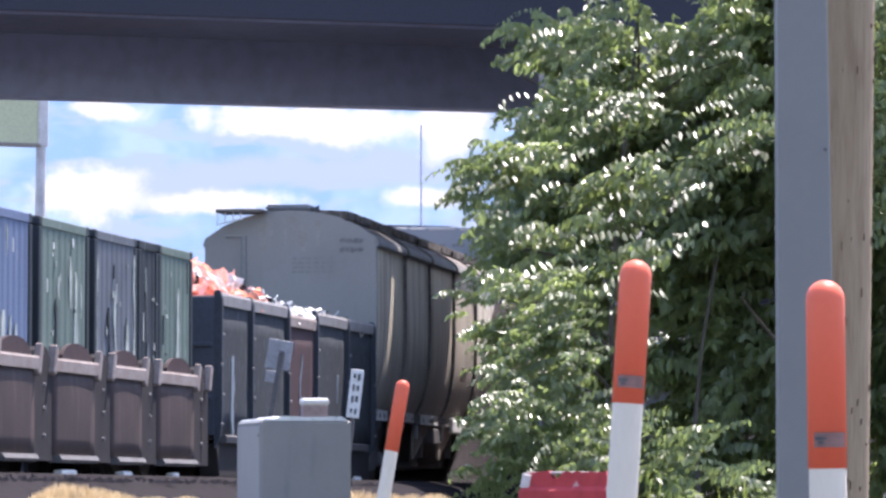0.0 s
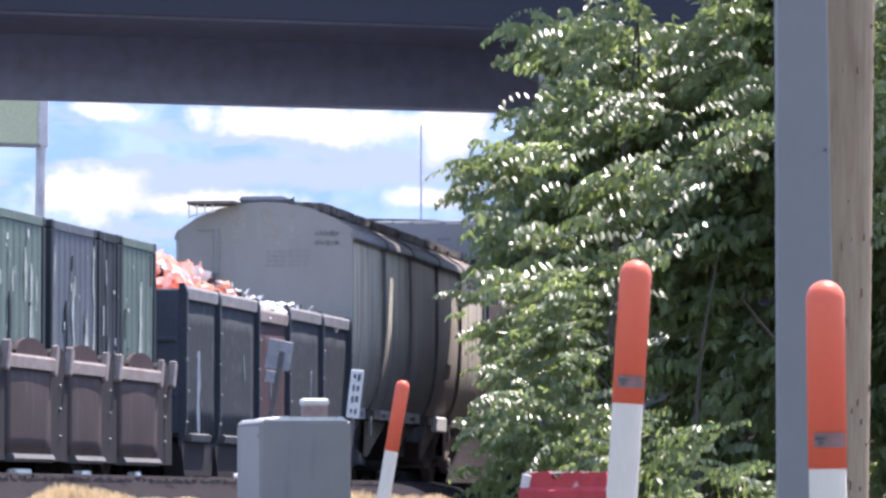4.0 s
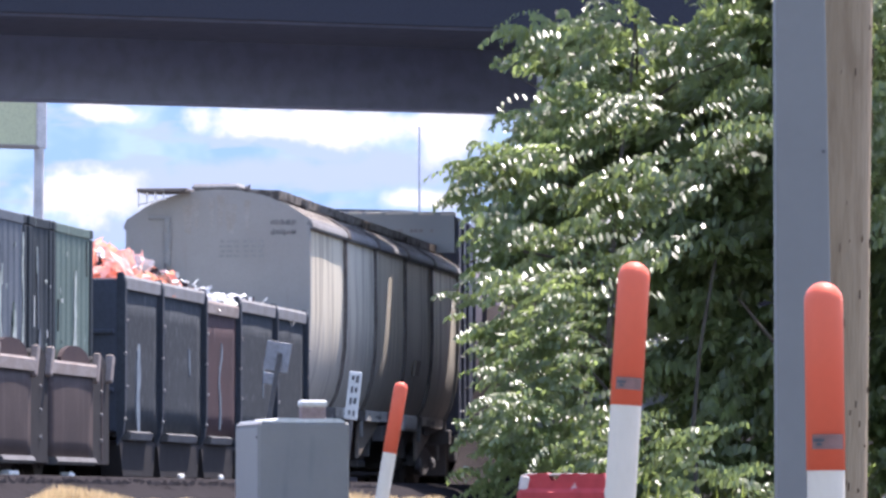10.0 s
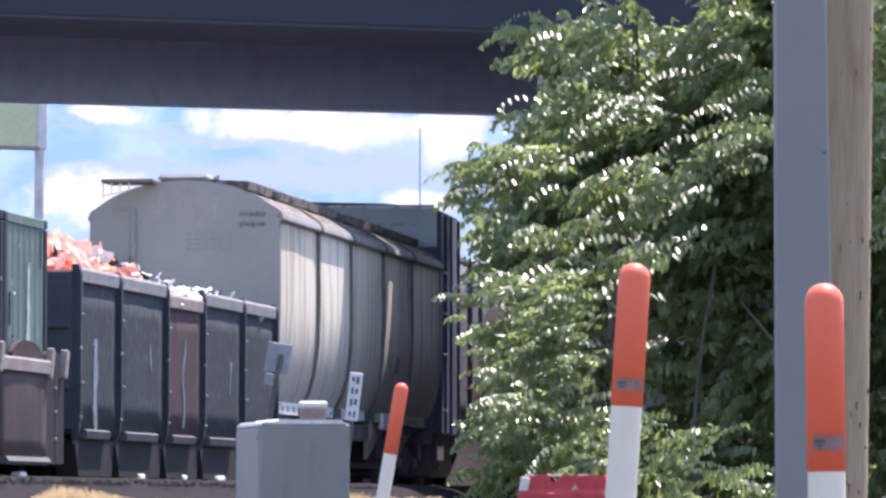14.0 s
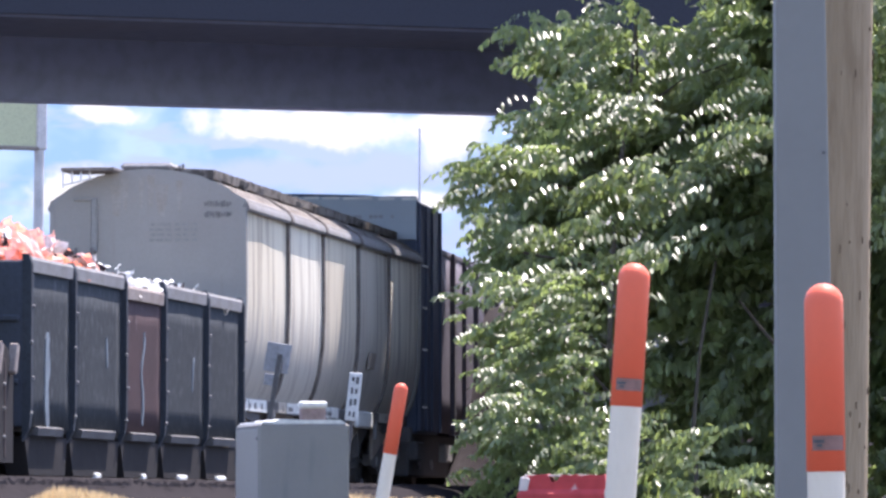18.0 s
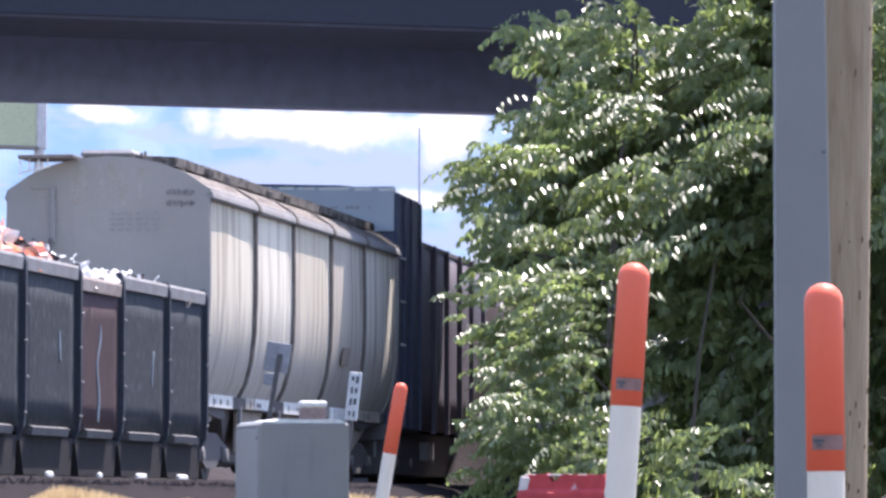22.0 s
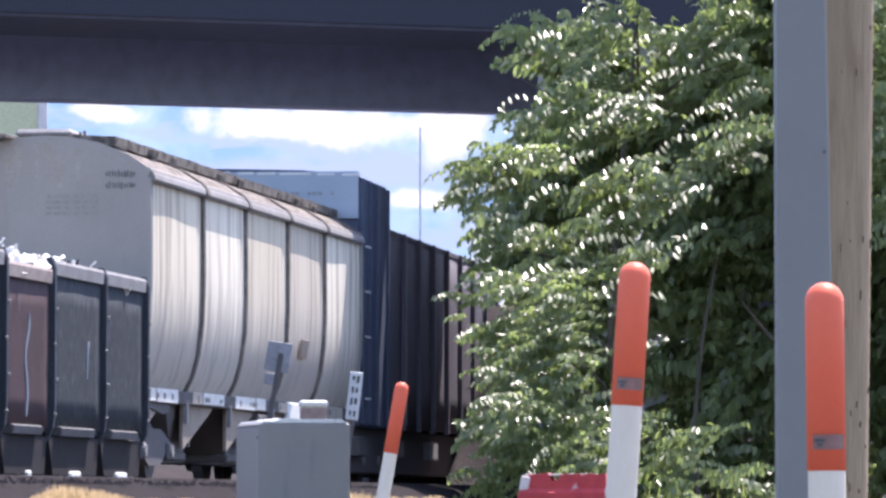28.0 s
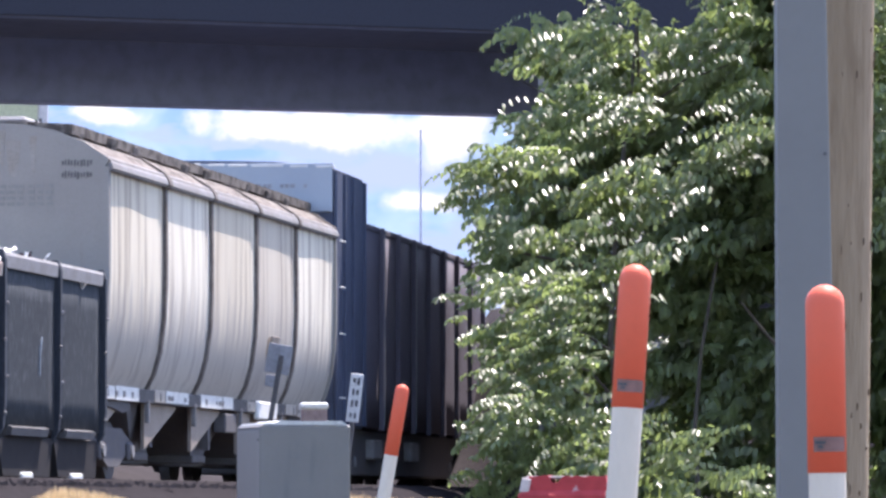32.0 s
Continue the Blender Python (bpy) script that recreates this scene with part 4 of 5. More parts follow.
# ---- bridge ----
def bridge():
    b = thing("overpass", "dark shaded concrete road overpass spanning the tracks", "bridge")
    sk = 0.33
    zb = EYE_Z + 8.43
    d = Vector((1, sk, 0)).normalized()
    n = Vector((-d.y, d.x, 0))
    near, far = Vector((-3, 83.67, 0)), Vector((-4, 93.2, 0))
    fall = 0.72
    depth = (far - near).dot(n)
    turn = math.degrees(math.atan2(d.y, d.x))
    b.matrix_basis = pose(near.x, near.y, zb, 0, 0, turn)
    L = 130
    gap0, gap1 = 3.62, 4.5
    # near deck, a box girder; far deck, a slab on a deep edge girder; a slot of daylight between the two
    bm = bmesh.new()
    prism(bm, [(0.1, 0.05), (0.15, 0), (gap0 - 0.05, 0), (gap0, 0.05), (gap0, 1.4), (0.1, 1.4)], "x", -L / 2, L / 2)
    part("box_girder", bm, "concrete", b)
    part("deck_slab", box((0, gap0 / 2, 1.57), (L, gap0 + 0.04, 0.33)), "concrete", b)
    # far slab takes the dim fascia tone, to darken the space below it
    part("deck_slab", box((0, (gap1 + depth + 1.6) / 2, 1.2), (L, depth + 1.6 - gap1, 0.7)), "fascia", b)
    for y, w, low in ((gap1 + 1.2, 0.5, 0.3), (depth - 0.35, 0.7, -fall)):
        bm = bmesh.new()
        prism(bm, [(y - w / 2, 0.846), (y + w / 2, 0.846), (y + w / 2, low + 0.03), (y + w / 2 - 0.03, low), (y - w / 2 + 0.03, low), (y - w / 2, low + 0.03)], "x", -L / 2, L / 2)
        part("girder", bm, "girder", b)
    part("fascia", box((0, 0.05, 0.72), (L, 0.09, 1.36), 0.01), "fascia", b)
    for y in (0.16, depth - 0.2):
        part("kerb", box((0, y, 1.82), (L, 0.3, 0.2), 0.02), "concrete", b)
    # abutments out of sight, added to darken the space under the bridge
    for x, run in ((-16.0, 4.9), (5.1, 4.9)):
        bm = bmesh.new()
        prism(bm, [(x, 0.4), (x + 3.0, 0.4), (x + 3.0 + run, depth - 0.8), (x + run, depth - 0.8)], "z", -8.6, -0.02)
        part("abutment", bm, "abutment", b)
    # added unseen wing wall steps down from the abutment along the track, blocking skylight
    bm = bmesh.new()
    c0, c1 = Vector((5.2, 0.35)), Vector((4.6, -4.5))
    ends = []
    for c, top in ((c0, -1.6), (c1, -4.0)):
        ends.append([bm.verts.new((c.x + w, c.y, z)) for w, z in ((0, -8.6), (0.7, -8.6), (0.7, top), (0, top))])
    for k in range(4):
        bm.faces.new((ends[0][k], ends[0][(k + 1) % 4], ends[1][(k + 1) % 4], ends[1][k]))
    bm.faces.new(ends[0]), bm.faces.new(ends[1][::-1])
    part("wing_wall", bm, "abutment", b)
    for x in (-34, 36):
        for y in (1.5, depth - 1.5):
            bm = bmesh.new()
            rod(bm, (x, y, -9.0), (x, y, 0.8 if y > 5 else 0.05), 0.6, seg=20)
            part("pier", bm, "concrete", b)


# ---- roadside things ----
def at(px, py, y):
    """World x and z of a sight line (across, up) at depth y."""
    return (px - 784.0) / 8400.0 * y, EYE_Z + (885.9 - py) / 8400.0 * y


def marker_post(px, py, y, foot_px, foot_py, cut_py, sticker_py, label, r=0.0475):
    x1, z1 = at(px, py, y)
    x0, z0 = at(foot_px, foot_py, y)
    gz = ground_z(x0, y)
    k = (gz - z1) / (z0 - z1)
    xb = x1 + (x0 - x1) * k
    d = Vector((x1 - xb, 0, z1 - gz))
    L = d.length
    e = thing("marker_post", label, "marker post", pose(xb, y, gz, 0, math.degrees(math.atan2(d.x, d.z)), 0), "marker posts")
    cut = (at(0, cut_py, y)[1] - gz) / (z1 - gz) * L
    bm = bmesh.new()
    rod(bm, (0, 0, -0.15), (0, 0, cut + 0.03), r * 0.96, seg=32)
    bmesh.ops.delete(bm, geom=[f for f in bm.faces if len(f.verts) > 4], context="FACES_ONLY")
    part("tube", bm, "whiteplastic", e, "white plastic tube", None, True)
    prof = [(r, cut), (r, L - r)] + [(r * math.cos(a), L - r + r * math.sin(a)) for a in [math.pi / 2 * i / 8 for i in range(1, 9)]]
    bm = bmesh.new()
    seg = 28
    rings = [[bm.verts.new((u * math.cos(2 * math.pi * i / seg), u * math.sin(2 * math.pi * i / seg), v)) for i in range(seg)] for u, v in prof[:-1]]
    for a, b in zip(rings, rings[1:]):
        for i in range(seg):
            bm.faces.new((a[i], a[(i + 1) % seg], b[(i + 1) % seg], b[i]))
    bm.faces.new(rings[-1])
    bm.faces.new(rings[0][::-1])
    cap = part("dome_sleeve", bm, "orange", e, "orange domed sleeve", None, True)
    if sticker_py:
        zs = (at(0, sticker_py, y)[1] - gz) / (z1 - gz) * L
        bm = bmesh.new()
        w = 0.018
        n = 10
        pts = [math.radians(-135 + 100 * i / n) for i in range(n + 1)]
        lo = [bm.verts.new(((r + 0.002) * math.cos(a), (r + 0.002) * math.sin(a), zs - w)) for a in pts]
        hi = [bm.verts.new(((r + 0.002) * math.cos(a), (r + 0.002) * math.sin(a), zs + w)) for a in pts]
        for i in range(n):
            bm.faces.new((lo[i], lo[i + 1], hi[i + 1], hi[i]))
        part("decal", bm, "sticker", cap, "grey warning decal")
        bm = bmesh.new()
        for a0, a1, dz in ((-130, -98, 0.004), (-120, -104, -0.006)):
            p2 = [math.radians(a0 + (a1 - a0) * i / 4) for i in range(5)]
            lo = [bm.verts.new(((r + 0.004) * math.cos(a), (r + 0.004) * math.sin(a), zs + dz - 0.004)) for a in p2]
            hi = [bm.verts.new(((r + 0.004) * math.cos(a), (r + 0.004) * math.sin(a), zs + dz + 0.004)) for a in p2]
            for i in range(4):
                bm.faces.new((lo[i], lo[i + 1], hi[i + 1], hi[i]))
        part("decal_bar", bm, "ink", cap)
    return e


def posts_and_poles():
    marker_post(1125.5, 464, 14.0, 1099, 882, 718, 680, "orange and white domed cable marker post, leaning slightly")
    marker_post(1459, 500, 11.5, 1463, 882, 833, 783, "orange and white domed cable marker post, upright")
    marker_post(713, 677, 32.0, 678, 882, 802, 0, "orange and white cable marker post, leaning over by the cabinet")
    # grey steel pole
    y = 20.0
    gz = ground_z(3, y)
    xl = (1374 - 784) / 8400 * y
    h = 8.5
    e = thing("steel_pole", "tapered blue-grey painted steel pole", "pole", pose(xl, y, gz))
    bm = bmesh.new()
    rings = []
    for z in (0.0, 1.0, 2.0, 4.0, 6.0, h):
        w, c = 0.254 - 0.0152 * z, 0.012
        ring = []
        for cx_, cy_, a0 in ((w - c, -0.1 + c, -90), (w - c, 0.1 - c, 0), (c, 0.1 - c, 90), (c, -0.1 + c, 180)):
            for k in range(5):
                a = radians(a0 + k * 22.5)
                ring.append(bm.verts.new((cx_ + c * math.cos(a), cy_ + c * math.sin(a), z)))
        rings.append(ring)
    for a, b in zip(rings, rings[1:]):
        for i in range(20):
            bm.faces.new((a[i], a[(i + 1) % 20], b[(i + 1) % 20], b[i]))
    bm.faces.new(rings[-1])
    part("shaft", bm, "pole", e)
    part("base_plate", box((0.12, 0, 0.015), (0.42, 0.4, 0.03), 0.005), "steel", e)
    for sx in (-0.04, 0.28):
        for sy in (-1, 1):
            part("anchor_bolt", rod(bmesh.new(), (sx, sy * 0.16, 0.02), (sx, sy * 0.16, 0.1), 0.015, seg=6), "lightsteel", e)
    part("bolt", rod(bmesh.new(), (0.198, -0.099, 2.36), (0.198, -0.106, 2.36), 0.008, seg=8), "steel", e)
    # wooden utility pole
    y = 20.7
    gz = ground_z(3, y)
    e = thing("utility_pole", "weathered tan wooden utility pole with drying cracks", "pole", pose((1476 - 784) / 8400 * y - 0.02, y, gz, 0, 1.05, 0))
    bm = bmesh.new()
    seg = 36
    rings = []
    for k in range(45):
        z = -0.3 + k * 0.2
        r = 0.151 - 0.0022 * z
        rings.append([bm.verts.new(((r + 0.006 * noise.noise((math.cos(i) * 3, math.sin(i) * 3 + i * 0.2, z * 0.5))) * math.cos(2 * math.pi * i / seg), (r + 0.006 * noise.noise((i * 0.9, 2.0, z * 0.5))) * math.sin(2 * math.pi * i / seg), z)) for i in range(seg)])
    for a, b in zip(rings, rings[1:]):
        for i in range(seg):
            bm.faces.new((a[i], a[(i + 1) % seg], b[(i + 1) % seg], b[i]))
    bm.faces.new(rings[-1])
    part("shaft", bm, "wood", e, "", None, True)
    rnd = random.Random(4)
    for k in range(40):
        a = math.radians(rnd.uniform(-95, 0))
        z = rnd.uniform(0.6, 4.0)
        l = rnd.uniform(0.012, 0.04)
        part("crack", box((0.1505 * math.cos(a), 0.1505 * math.sin(a), z), (0.005, rnd.uniform(0.002, 0.0035), l), 0, (0, 0, math.degrees(a))), "rust", e)


def cabinet():
    y = 40.0
    x, z1 = at(510, 739, y)
    gz = ground_z(x, y)
    h = z1 - gz
    turn = 14
    w, d = 0.79, 0.95
    # the corner between the two faces
    cx, _ = at(459, 0, y)
    e = thing("utility_cabinet", "grey painted metal utility cabinet standing in dry grass", "cabinet", pose(cx, y, gz, 0, 0, turn))
    p = part("body", box((w / 2, d / 2, h / 2 - 0.02), (w, d, h - 0.04), 0.02), "cabinet", e)
    bm = bmesh.new()
    rnd = random.Random(12)
    top = [(0.03, h - 0.045)] + [(0.04 + (w - 0.12) * k / 14, h - 0.006 - (0.016 if k < 3 else 0.0) - rnd.uniform(0, 0.009)) for k in range(15)] + [(w - 0.03, h - 0.045)]
    prism(bm, top, "y", 0.004, d - 0.01)
    # white paint and the ragged top give the lid its sunlit edge
    part("lid", bm, "white", e, "lid in white for its sunlit top edge, ragged")
    part("side_panel", box((0.001, d / 2, h / 2 - 0.03), (0.012, d - 0.05, h - 0.12), 0.004), "cabinet_bright_side", e, "side panel in paler grey for its brighter light")
    part("plinth", box((w / 2, d / 2, 0.03), (w + 0.08, d + 0.08, 0.1), 0.01), "concrete", e)
    part("screw", rod(bmesh.new(), (-0.003, 0.03, h - 0.17), (-0.012, 0.03, h - 0.17), 0.012, seg=8), "steel", p)
    # pale capped pedestal behind
    y = 43.0
    x, z1 = at(555, 709, y)
    gz = ground_z(x, y)
    h = z1 - gz
    e = thing("pedestal_box", "small faded pink pedestal box with a white cap behind the cabinet", "pedestal", pose(x, y, gz, 0, 0, 6))
    part("body", box((0, 0, h / 2 - 0.03), (0.225, 0.24, h - 0.06), 0.01), "pink", e)
    part("cap", box((0, 0, h - 0.035), (0.25, 0.27, 0.07), 0.02), "white", e, "white cap")
    # number post by the track
    y = 50.0
    x, z1 = at(622, 657, y)
    x2 = at(616, 742, y)[0]
    gz = ground_z(x, y)
    e = thing("number_post", "narrow white number board on a dark post beside the track", "sign", pose(x2 - 0.06, y, gz, 0, 6.5, -4))
    h = z1 - gz
    part("post", box((0, 0.03, h / 2), (0.05, 0.05, h), 0.006), "steel", e)
    bd = part("board", box((0, 0, h - 0.255), (0.135, 0.02, 0.51), 0.006), "white", e)
    rnd = random.Random(2)
    for z in (h - 0.075, h - 0.195, h - 0.315, h - 0.435):
        for dx in (-0.022, 0.024):
            part("digit_bar", box((dx, -0.013, z + rnd.uniform(-0.006, 0.006)), (rnd.uniform(0.018, 0.03), 0.008, rnd.uniform(0.045, 0.085))), "ink", bd)
    # leaning sign, seen from its bare back
    y = 48.0
    e_x, _ = at(450, 0, y)
    gz = ground_z(e_x, y)
    e = thing("leaning_sign", "bare grey back of a small sign on a leaning dark post", "sign", pose(e_x, y, gz, 0, 9.5, 0))
    top = at(0, 604, y)[1] - gz
    part("post", box((0.02, -0.03, top / 2 - 0.05), (0.05, 0.045, top - 0.1), 0.006), "flange", e)
    part("board", box((0.0, 0, top - 0.14), (0.25, 0.012, 0.3), 0.004), "signgrey", e)
    part("lower_plate", box((-0.03, 0, top - 0.37), (0.14, 0.012, 0.12), 0.004), "signgrey", e)
    part("bolt", rod(bmesh.new(), (0, -0.05, top - 0.1), (0, -0.062, top - 0.1), 0.014, seg=8), "lightsteel", e)
    # red pedestal
    y = 15.6
    xl, z1 = at(920, 832, y)
    xr, _ = at(1082, 0, y)
    gz = ground_z(xl, y)
    w, h = xr - xl, z1 - gz
    e = thing("red_pedestal", "worn red painted pedestal with a chipped pale top edge", "pedestal", pose((xl + xr) / 2, y, gz, 0, 0, -5))
    part("body", box((0, 0, h / 2 - 0.03), (w, 0.26, h - 0.06), 0.015), "red", e)
    bm = bmesh.new()
    n = 16
    rnd = random.Random(6)
    pr = [(-w / 2 + 0.03, h - 0.07)]
    for i in range(n + 1):
        u = -w / 2 + 0.035 + (w - 0.05) * i / n
        pr.append((u, h - 0.01 - (0.022 if 5 <= i <= 6 else 0) - rnd.uniform(0, 0.006)))
    pr.append((w / 2 - 0.005, h - 0.07))
    prism(bm, pr, "y", -0.11, 0.11)
    part("top_cap", bm, "red", e)
    bm = bmesh.new()
    bx(bm, (-w / 2 + 0.024, -0.105, h - 0.045), (0.03, 0.03, 0.05), 0.004, (0, 12, 0))
    bx(bm, (-0.01, 0.0, h - 0.0165), (w - 0.07, 0.2, 0.008), 0.002)
    bx(bm, (w / 2 - 0.004, -0.12, h - 0.075), (0.02, 0.03, 0.03), 0.004)
    part("bare_edge", bm, "chip", e, "pale bare edge where the paint has gone")


# ---- dry grass ----
def blades(name, label, spots, n, mtl, seed):
    rnd = random.Random(seed)
    verts, faces = [], []
    for i in range(n):
        cx, cy, rx, ry, zt = rnd.choice(spots)
        a, r = rnd.uniform(0, 6.283), math.sqrt(rnd.random())
        x, y = cx + rx * r * math.cos(a), cy + ry * r * math.sin(a)
        g = ground_z(x, y)
        h = max(0.05, (zt - g) * (1 - 0.55 * r * r) * rnd.uniform(0.55, 1.05))
        w = rnd.uniform(0.006, 0.014)
        th = rnd.uniform(0, 6.283)
        dx, dy = math.cos(th), math.sin(th)
        l = rnd.uniform(0.05, 0.35) * h
        b = len(verts)
        verts += [(x - dy * w, y + dx * w, g - 0.02), (x + dy * w, y - dx * w, g - 0.02),
                  (x + dx * l * 0.4 + dy * w * 0.7, y + dy * l * 0.4 - dx * w * 0.7, g + h * 0.6), (x + dx * l * 0.4 - dy * w * 0.7, y + dy * l * 0.4 + dx * w * 0.7, g + h * 0.6),
                  (x + dx * l, y + dy * l, g + h)]
        faces += [(b, b + 1, b + 2, b + 3), (b + 3, b + 2, b + 4)]
    me = bpy.data.meshes.new(name)
    me.from_pydata(verts, [], faces)
    me.materials.append(M[mtl])
    return tagged(new(name, me), label, "grass", kind="stuff")


def grass():
    y = 45.0
    sp = []
    for px, py, rx, ry in ((110, 858, 0.22, 0.5), (140, 862, 0.3, 0.6), (175, 868, 0.28, 0.6), (205, 876, 0.25, 0.6), (85, 872, 0.2, 0.5)):
        x, z = at(px, py, y)
        sp.append((x, y, rx, ry, z + 0.02))
    blades("dry_grass", "tuft of bleached tan dry grass below the track", sp, 9000, "grass", 21)
    sp = []
    for px, py, yy in ((632, 866, 44), (655, 874, 44), (690, 874, 45), (730, 876, 45), (770, 874, 45), (560, 874, 46), (330, 880, 46), (270, 880, 46)):
        x, z = at(px, py, yy)
        sp.append((x, yy, 0.2, 0.5, z))
    blades("dry_grass", "sparse yellow dry grass at the foot of the track bed", sp, 7000, "grass", 22)
    sp = []
    for px, py in ((960, 805), (1000, 795), (1050, 790), (1155, 790), (1180, 815), (1265, 835), (1320, 822), (1345, 840), (1230, 860), (900, 860)):
        x, z = at(px, py + 22, 35.2)
        sp.append((x, 35.2, 0.16, 0.3, z))
    blades("green_weeds", "tall sunlit yellow-green weeds under the tree", sp, 420, "weed", 23)


# ---- tree ----
def tree():
    rnd = random.Random(77)
    base_y = 39.5
    tx, _ = at(1300, 0, base_y)
    gz = ground_z(tx, base_y)
    e = thing("tree", "leafy green tree with drooping sprays and dark inner shade", "tree", pose(tx, base_y, gz))

    def rel(px, py, y):
        x, z = at(px, py, y)
        return Vector((x - tx, y - base_y, z - gz))
    # trunk and limbs
    def limb(pts, r0, r1, name):
        bm = bmesh.new()
        k = len(pts)
        for i in range(k - 1):
            a, b = Vector(pts[i]), Vector(pts[i + 1])
            rod(bm, a, b, r0 + (r1 - r0) * i / (k - 1), r0 + (r1 - r0) * (i + 1) / (k - 1), 9)
        return part(name, bm, "bark", e)
    limb([(0.55, 1.7, -0.2), (0.5, 1.7, 1.2), (0.55, 1.6, 2.6), (0.6, 1.4, 4.2), (0.5, 1.2, 6.2)], 0.13, 0.05, "trunk")
    limb([rel(1235, 885, 39.3), rel(1228, 760, 39.3), rel(1240, 620, 39.4), rel(1275, 420, 39.8)], 0.022, 0.012, "stem")
    limb([rel(1375, 610, 38.5), rel(1345, 575, 38.4), rel(1310, 530, 38.3)], 0.018, 0.007, "limb")
    limb([rel(1080, 215, 38.8), rel(980, 170, 38.5), rel(905, 128, 38.3)], 0.008, 0.004, "limb")
    limb([rel(1060, 345, 38.3), rel(930, 310, 38.0), rel(830, 320, 37.7)], 0.008, 0.004, "limb")
    limb([rel(1050, 470, 38.6), rel(900, 440, 37.8), rel(820, 470, 37.6)], 0.014, 0.006, "limb")
    limb([rel(1050, 700, 38.8), rel(900, 640, 38.2), rel(825, 690, 38.0)], 0.014, 0.006, "limb")
    for px, py, y2 in ((1130, 40, 38.6), (1080, 200, 38.2), (960, 290, 37.8), (1100, 330, 37.7), (950, 420, 37.5), (930, 560, 37.1), (1000, 640, 36.8), (880, 720, 36.6), (870, 830, 36.6), (1170, 770, 36.7), (1010, 850, 36.6), (1290, 110, 38.4)):
        q = rel(px, py, y2)
        r0 = rel(1085, min(840, py + 60), 38.3) if py > 180 else rel(1130, py + 90, 39.2)
        limb([r0, r0.lerp(q, 0.5) + Vector((0, 0, 0.08)), q], 0.012, 0.005, "limb")
    limb([rel(1120, 960, 39.0), rel(1100, 800, 38.6), rel(1080, 600, 38.3), rel(1090, 380, 38.4), rel(1120, 130, 39.0), rel(1130, 0, 39.2)], 0.03, 0.012, "stem")
    limb([rel(1400, 300, 40), rel(1500, 120, 38.5), rel(1600, 60, 38)], 0.04, 0.01, "limb")

    # boughs: centre across, up, depth; radii in metres; number of sprays
    high_boughs = [
        (1130, 40, 37.6, 1.05, 0.7, 0.62, 150), (1010, 45, 37.8, 0.28, 0.5, 0.3, 56), (905, 62, 37.8, 0.1, 0.2, 0.05, 9), (885, 118, 37.8, 0.05, 0.15, 0.06, 5), (1010, 130, 37.8, 0.2, 0.4, 0.2, 26), (1290, 110, 37.8, 0.45, 0.7, 0.6, 110), (925, 180, 37.8, 0.22, 0.4, 0.18, 26),
        (1080, 200, 37.4, 0.75, 0.6, 0.35, 130), (960, 290, 37.3, 0.55, 0.55, 0.28, 110), (870, 320, 37.3, 0.28, 0.4, 0.24, 60), (826, 305, 37.3, 0.1, 0.3, 0.09, 14), (818, 345, 37.3, 0.08, 0.3, 0.09, 11), (1100, 330, 37.3, 0.6, 0.5, 0.35, 120),
        (1270, 270, 37.9, 0.5, 0.5, 0.35, 70),
    ]
    middle_boughs = [
        (965, 420, 37.5, 0.46, 0.5, 0.3, 66), (872, 430, 37.6, 0.18, 0.35, 0.2, 20), (1060, 470, 37.8, 0.45, 0.5, 0.35, 80), (950, 560, 38.0, 0.38, 0.5, 0.3, 72),
        (878, 590, 38.1, 0.15, 0.35, 0.2, 21), (878, 500, 38.0, 0.14, 0.3, 0.16, 17), (1000, 640, 38.3, 0.5, 0.5, 0.35, 90),
    ]
    low_boughs = [
        (880, 670, 38.0, 0.13, 0.3, 0.16, 17), (862, 745, 38.0, 0.12, 0.3, 0.14, 14), (912, 720, 38.4, 0.26, 0.45, 0.28, 46), (890, 830, 38.6, 0.32, 0.5, 0.3, 60),
        (1000, 770, 38.6, 0.45, 0.5, 0.35, 90), (1010, 850, 38.6, 0.5, 0.5, 0.25, 80), (1170, 770, 38.9, 0.3, 0.4, 0.25, 30), (1180, 860, 38.9, 0.35, 0.4, 0.16, 30),
        (1310, 840, 39.1, 0.25, 0.4, 0.12, 9), (1340, 875, 39.0, 0.25, 0.4, 0.1, 8),
    ]
    # boughs above and far to the right are unseen, added to cast shade
    side_boughs = [
        (1560, 120, 38.2, 0.35, 0.6, 0.75, 120), (1570, 330, 38.3, 0.25, 0.5, 0.4, 60), (1400, -170, 38.9, 1.1, 1.4, 0.6, 160), (1600, -120, 39.0, 1.0, 1.5, 0.7, 260),
        (1800, 40, 39.2, 1.1, 1.5, 0.9, 340), (1780, 350, 39.6, 0.9, 1.2, 0.9, 260), (1700, 700, 40.2, 0.9, 0.8, 0.8, 200),
    ]
    inner_wall_boughs = [
        (1150, 300, 40.4, 1.15, 0.5, 1.4, 420), (1300, 620, 40.12, 0.9, 0.35, 1.4, 760), (960, 330, 40.05, 0.3, 0.25, 0.4, 90), (975, 500, 40.05, 0.3, 0.25, 0.5, 110), (1330, 600, 40.6, 0.9, 0.3, 1.6, 420), (1060, 640, 40.6, 0.7, 0.3, 1.1, 260), (1130, 850, 40.6, 1.0, 0.4, 0.5, 260),
        (1290, 280, 40.2, 0.8, 0.5, 1.3, 480), (1060, 130, 40.1, 0.4, 0.3, 0.5, 190), (1000, 250, 40.1, 0.2, 0.3, 0.2, 50), (925, 430, 40.05, 0.28, 0.25, 0.35, 110),
    ]
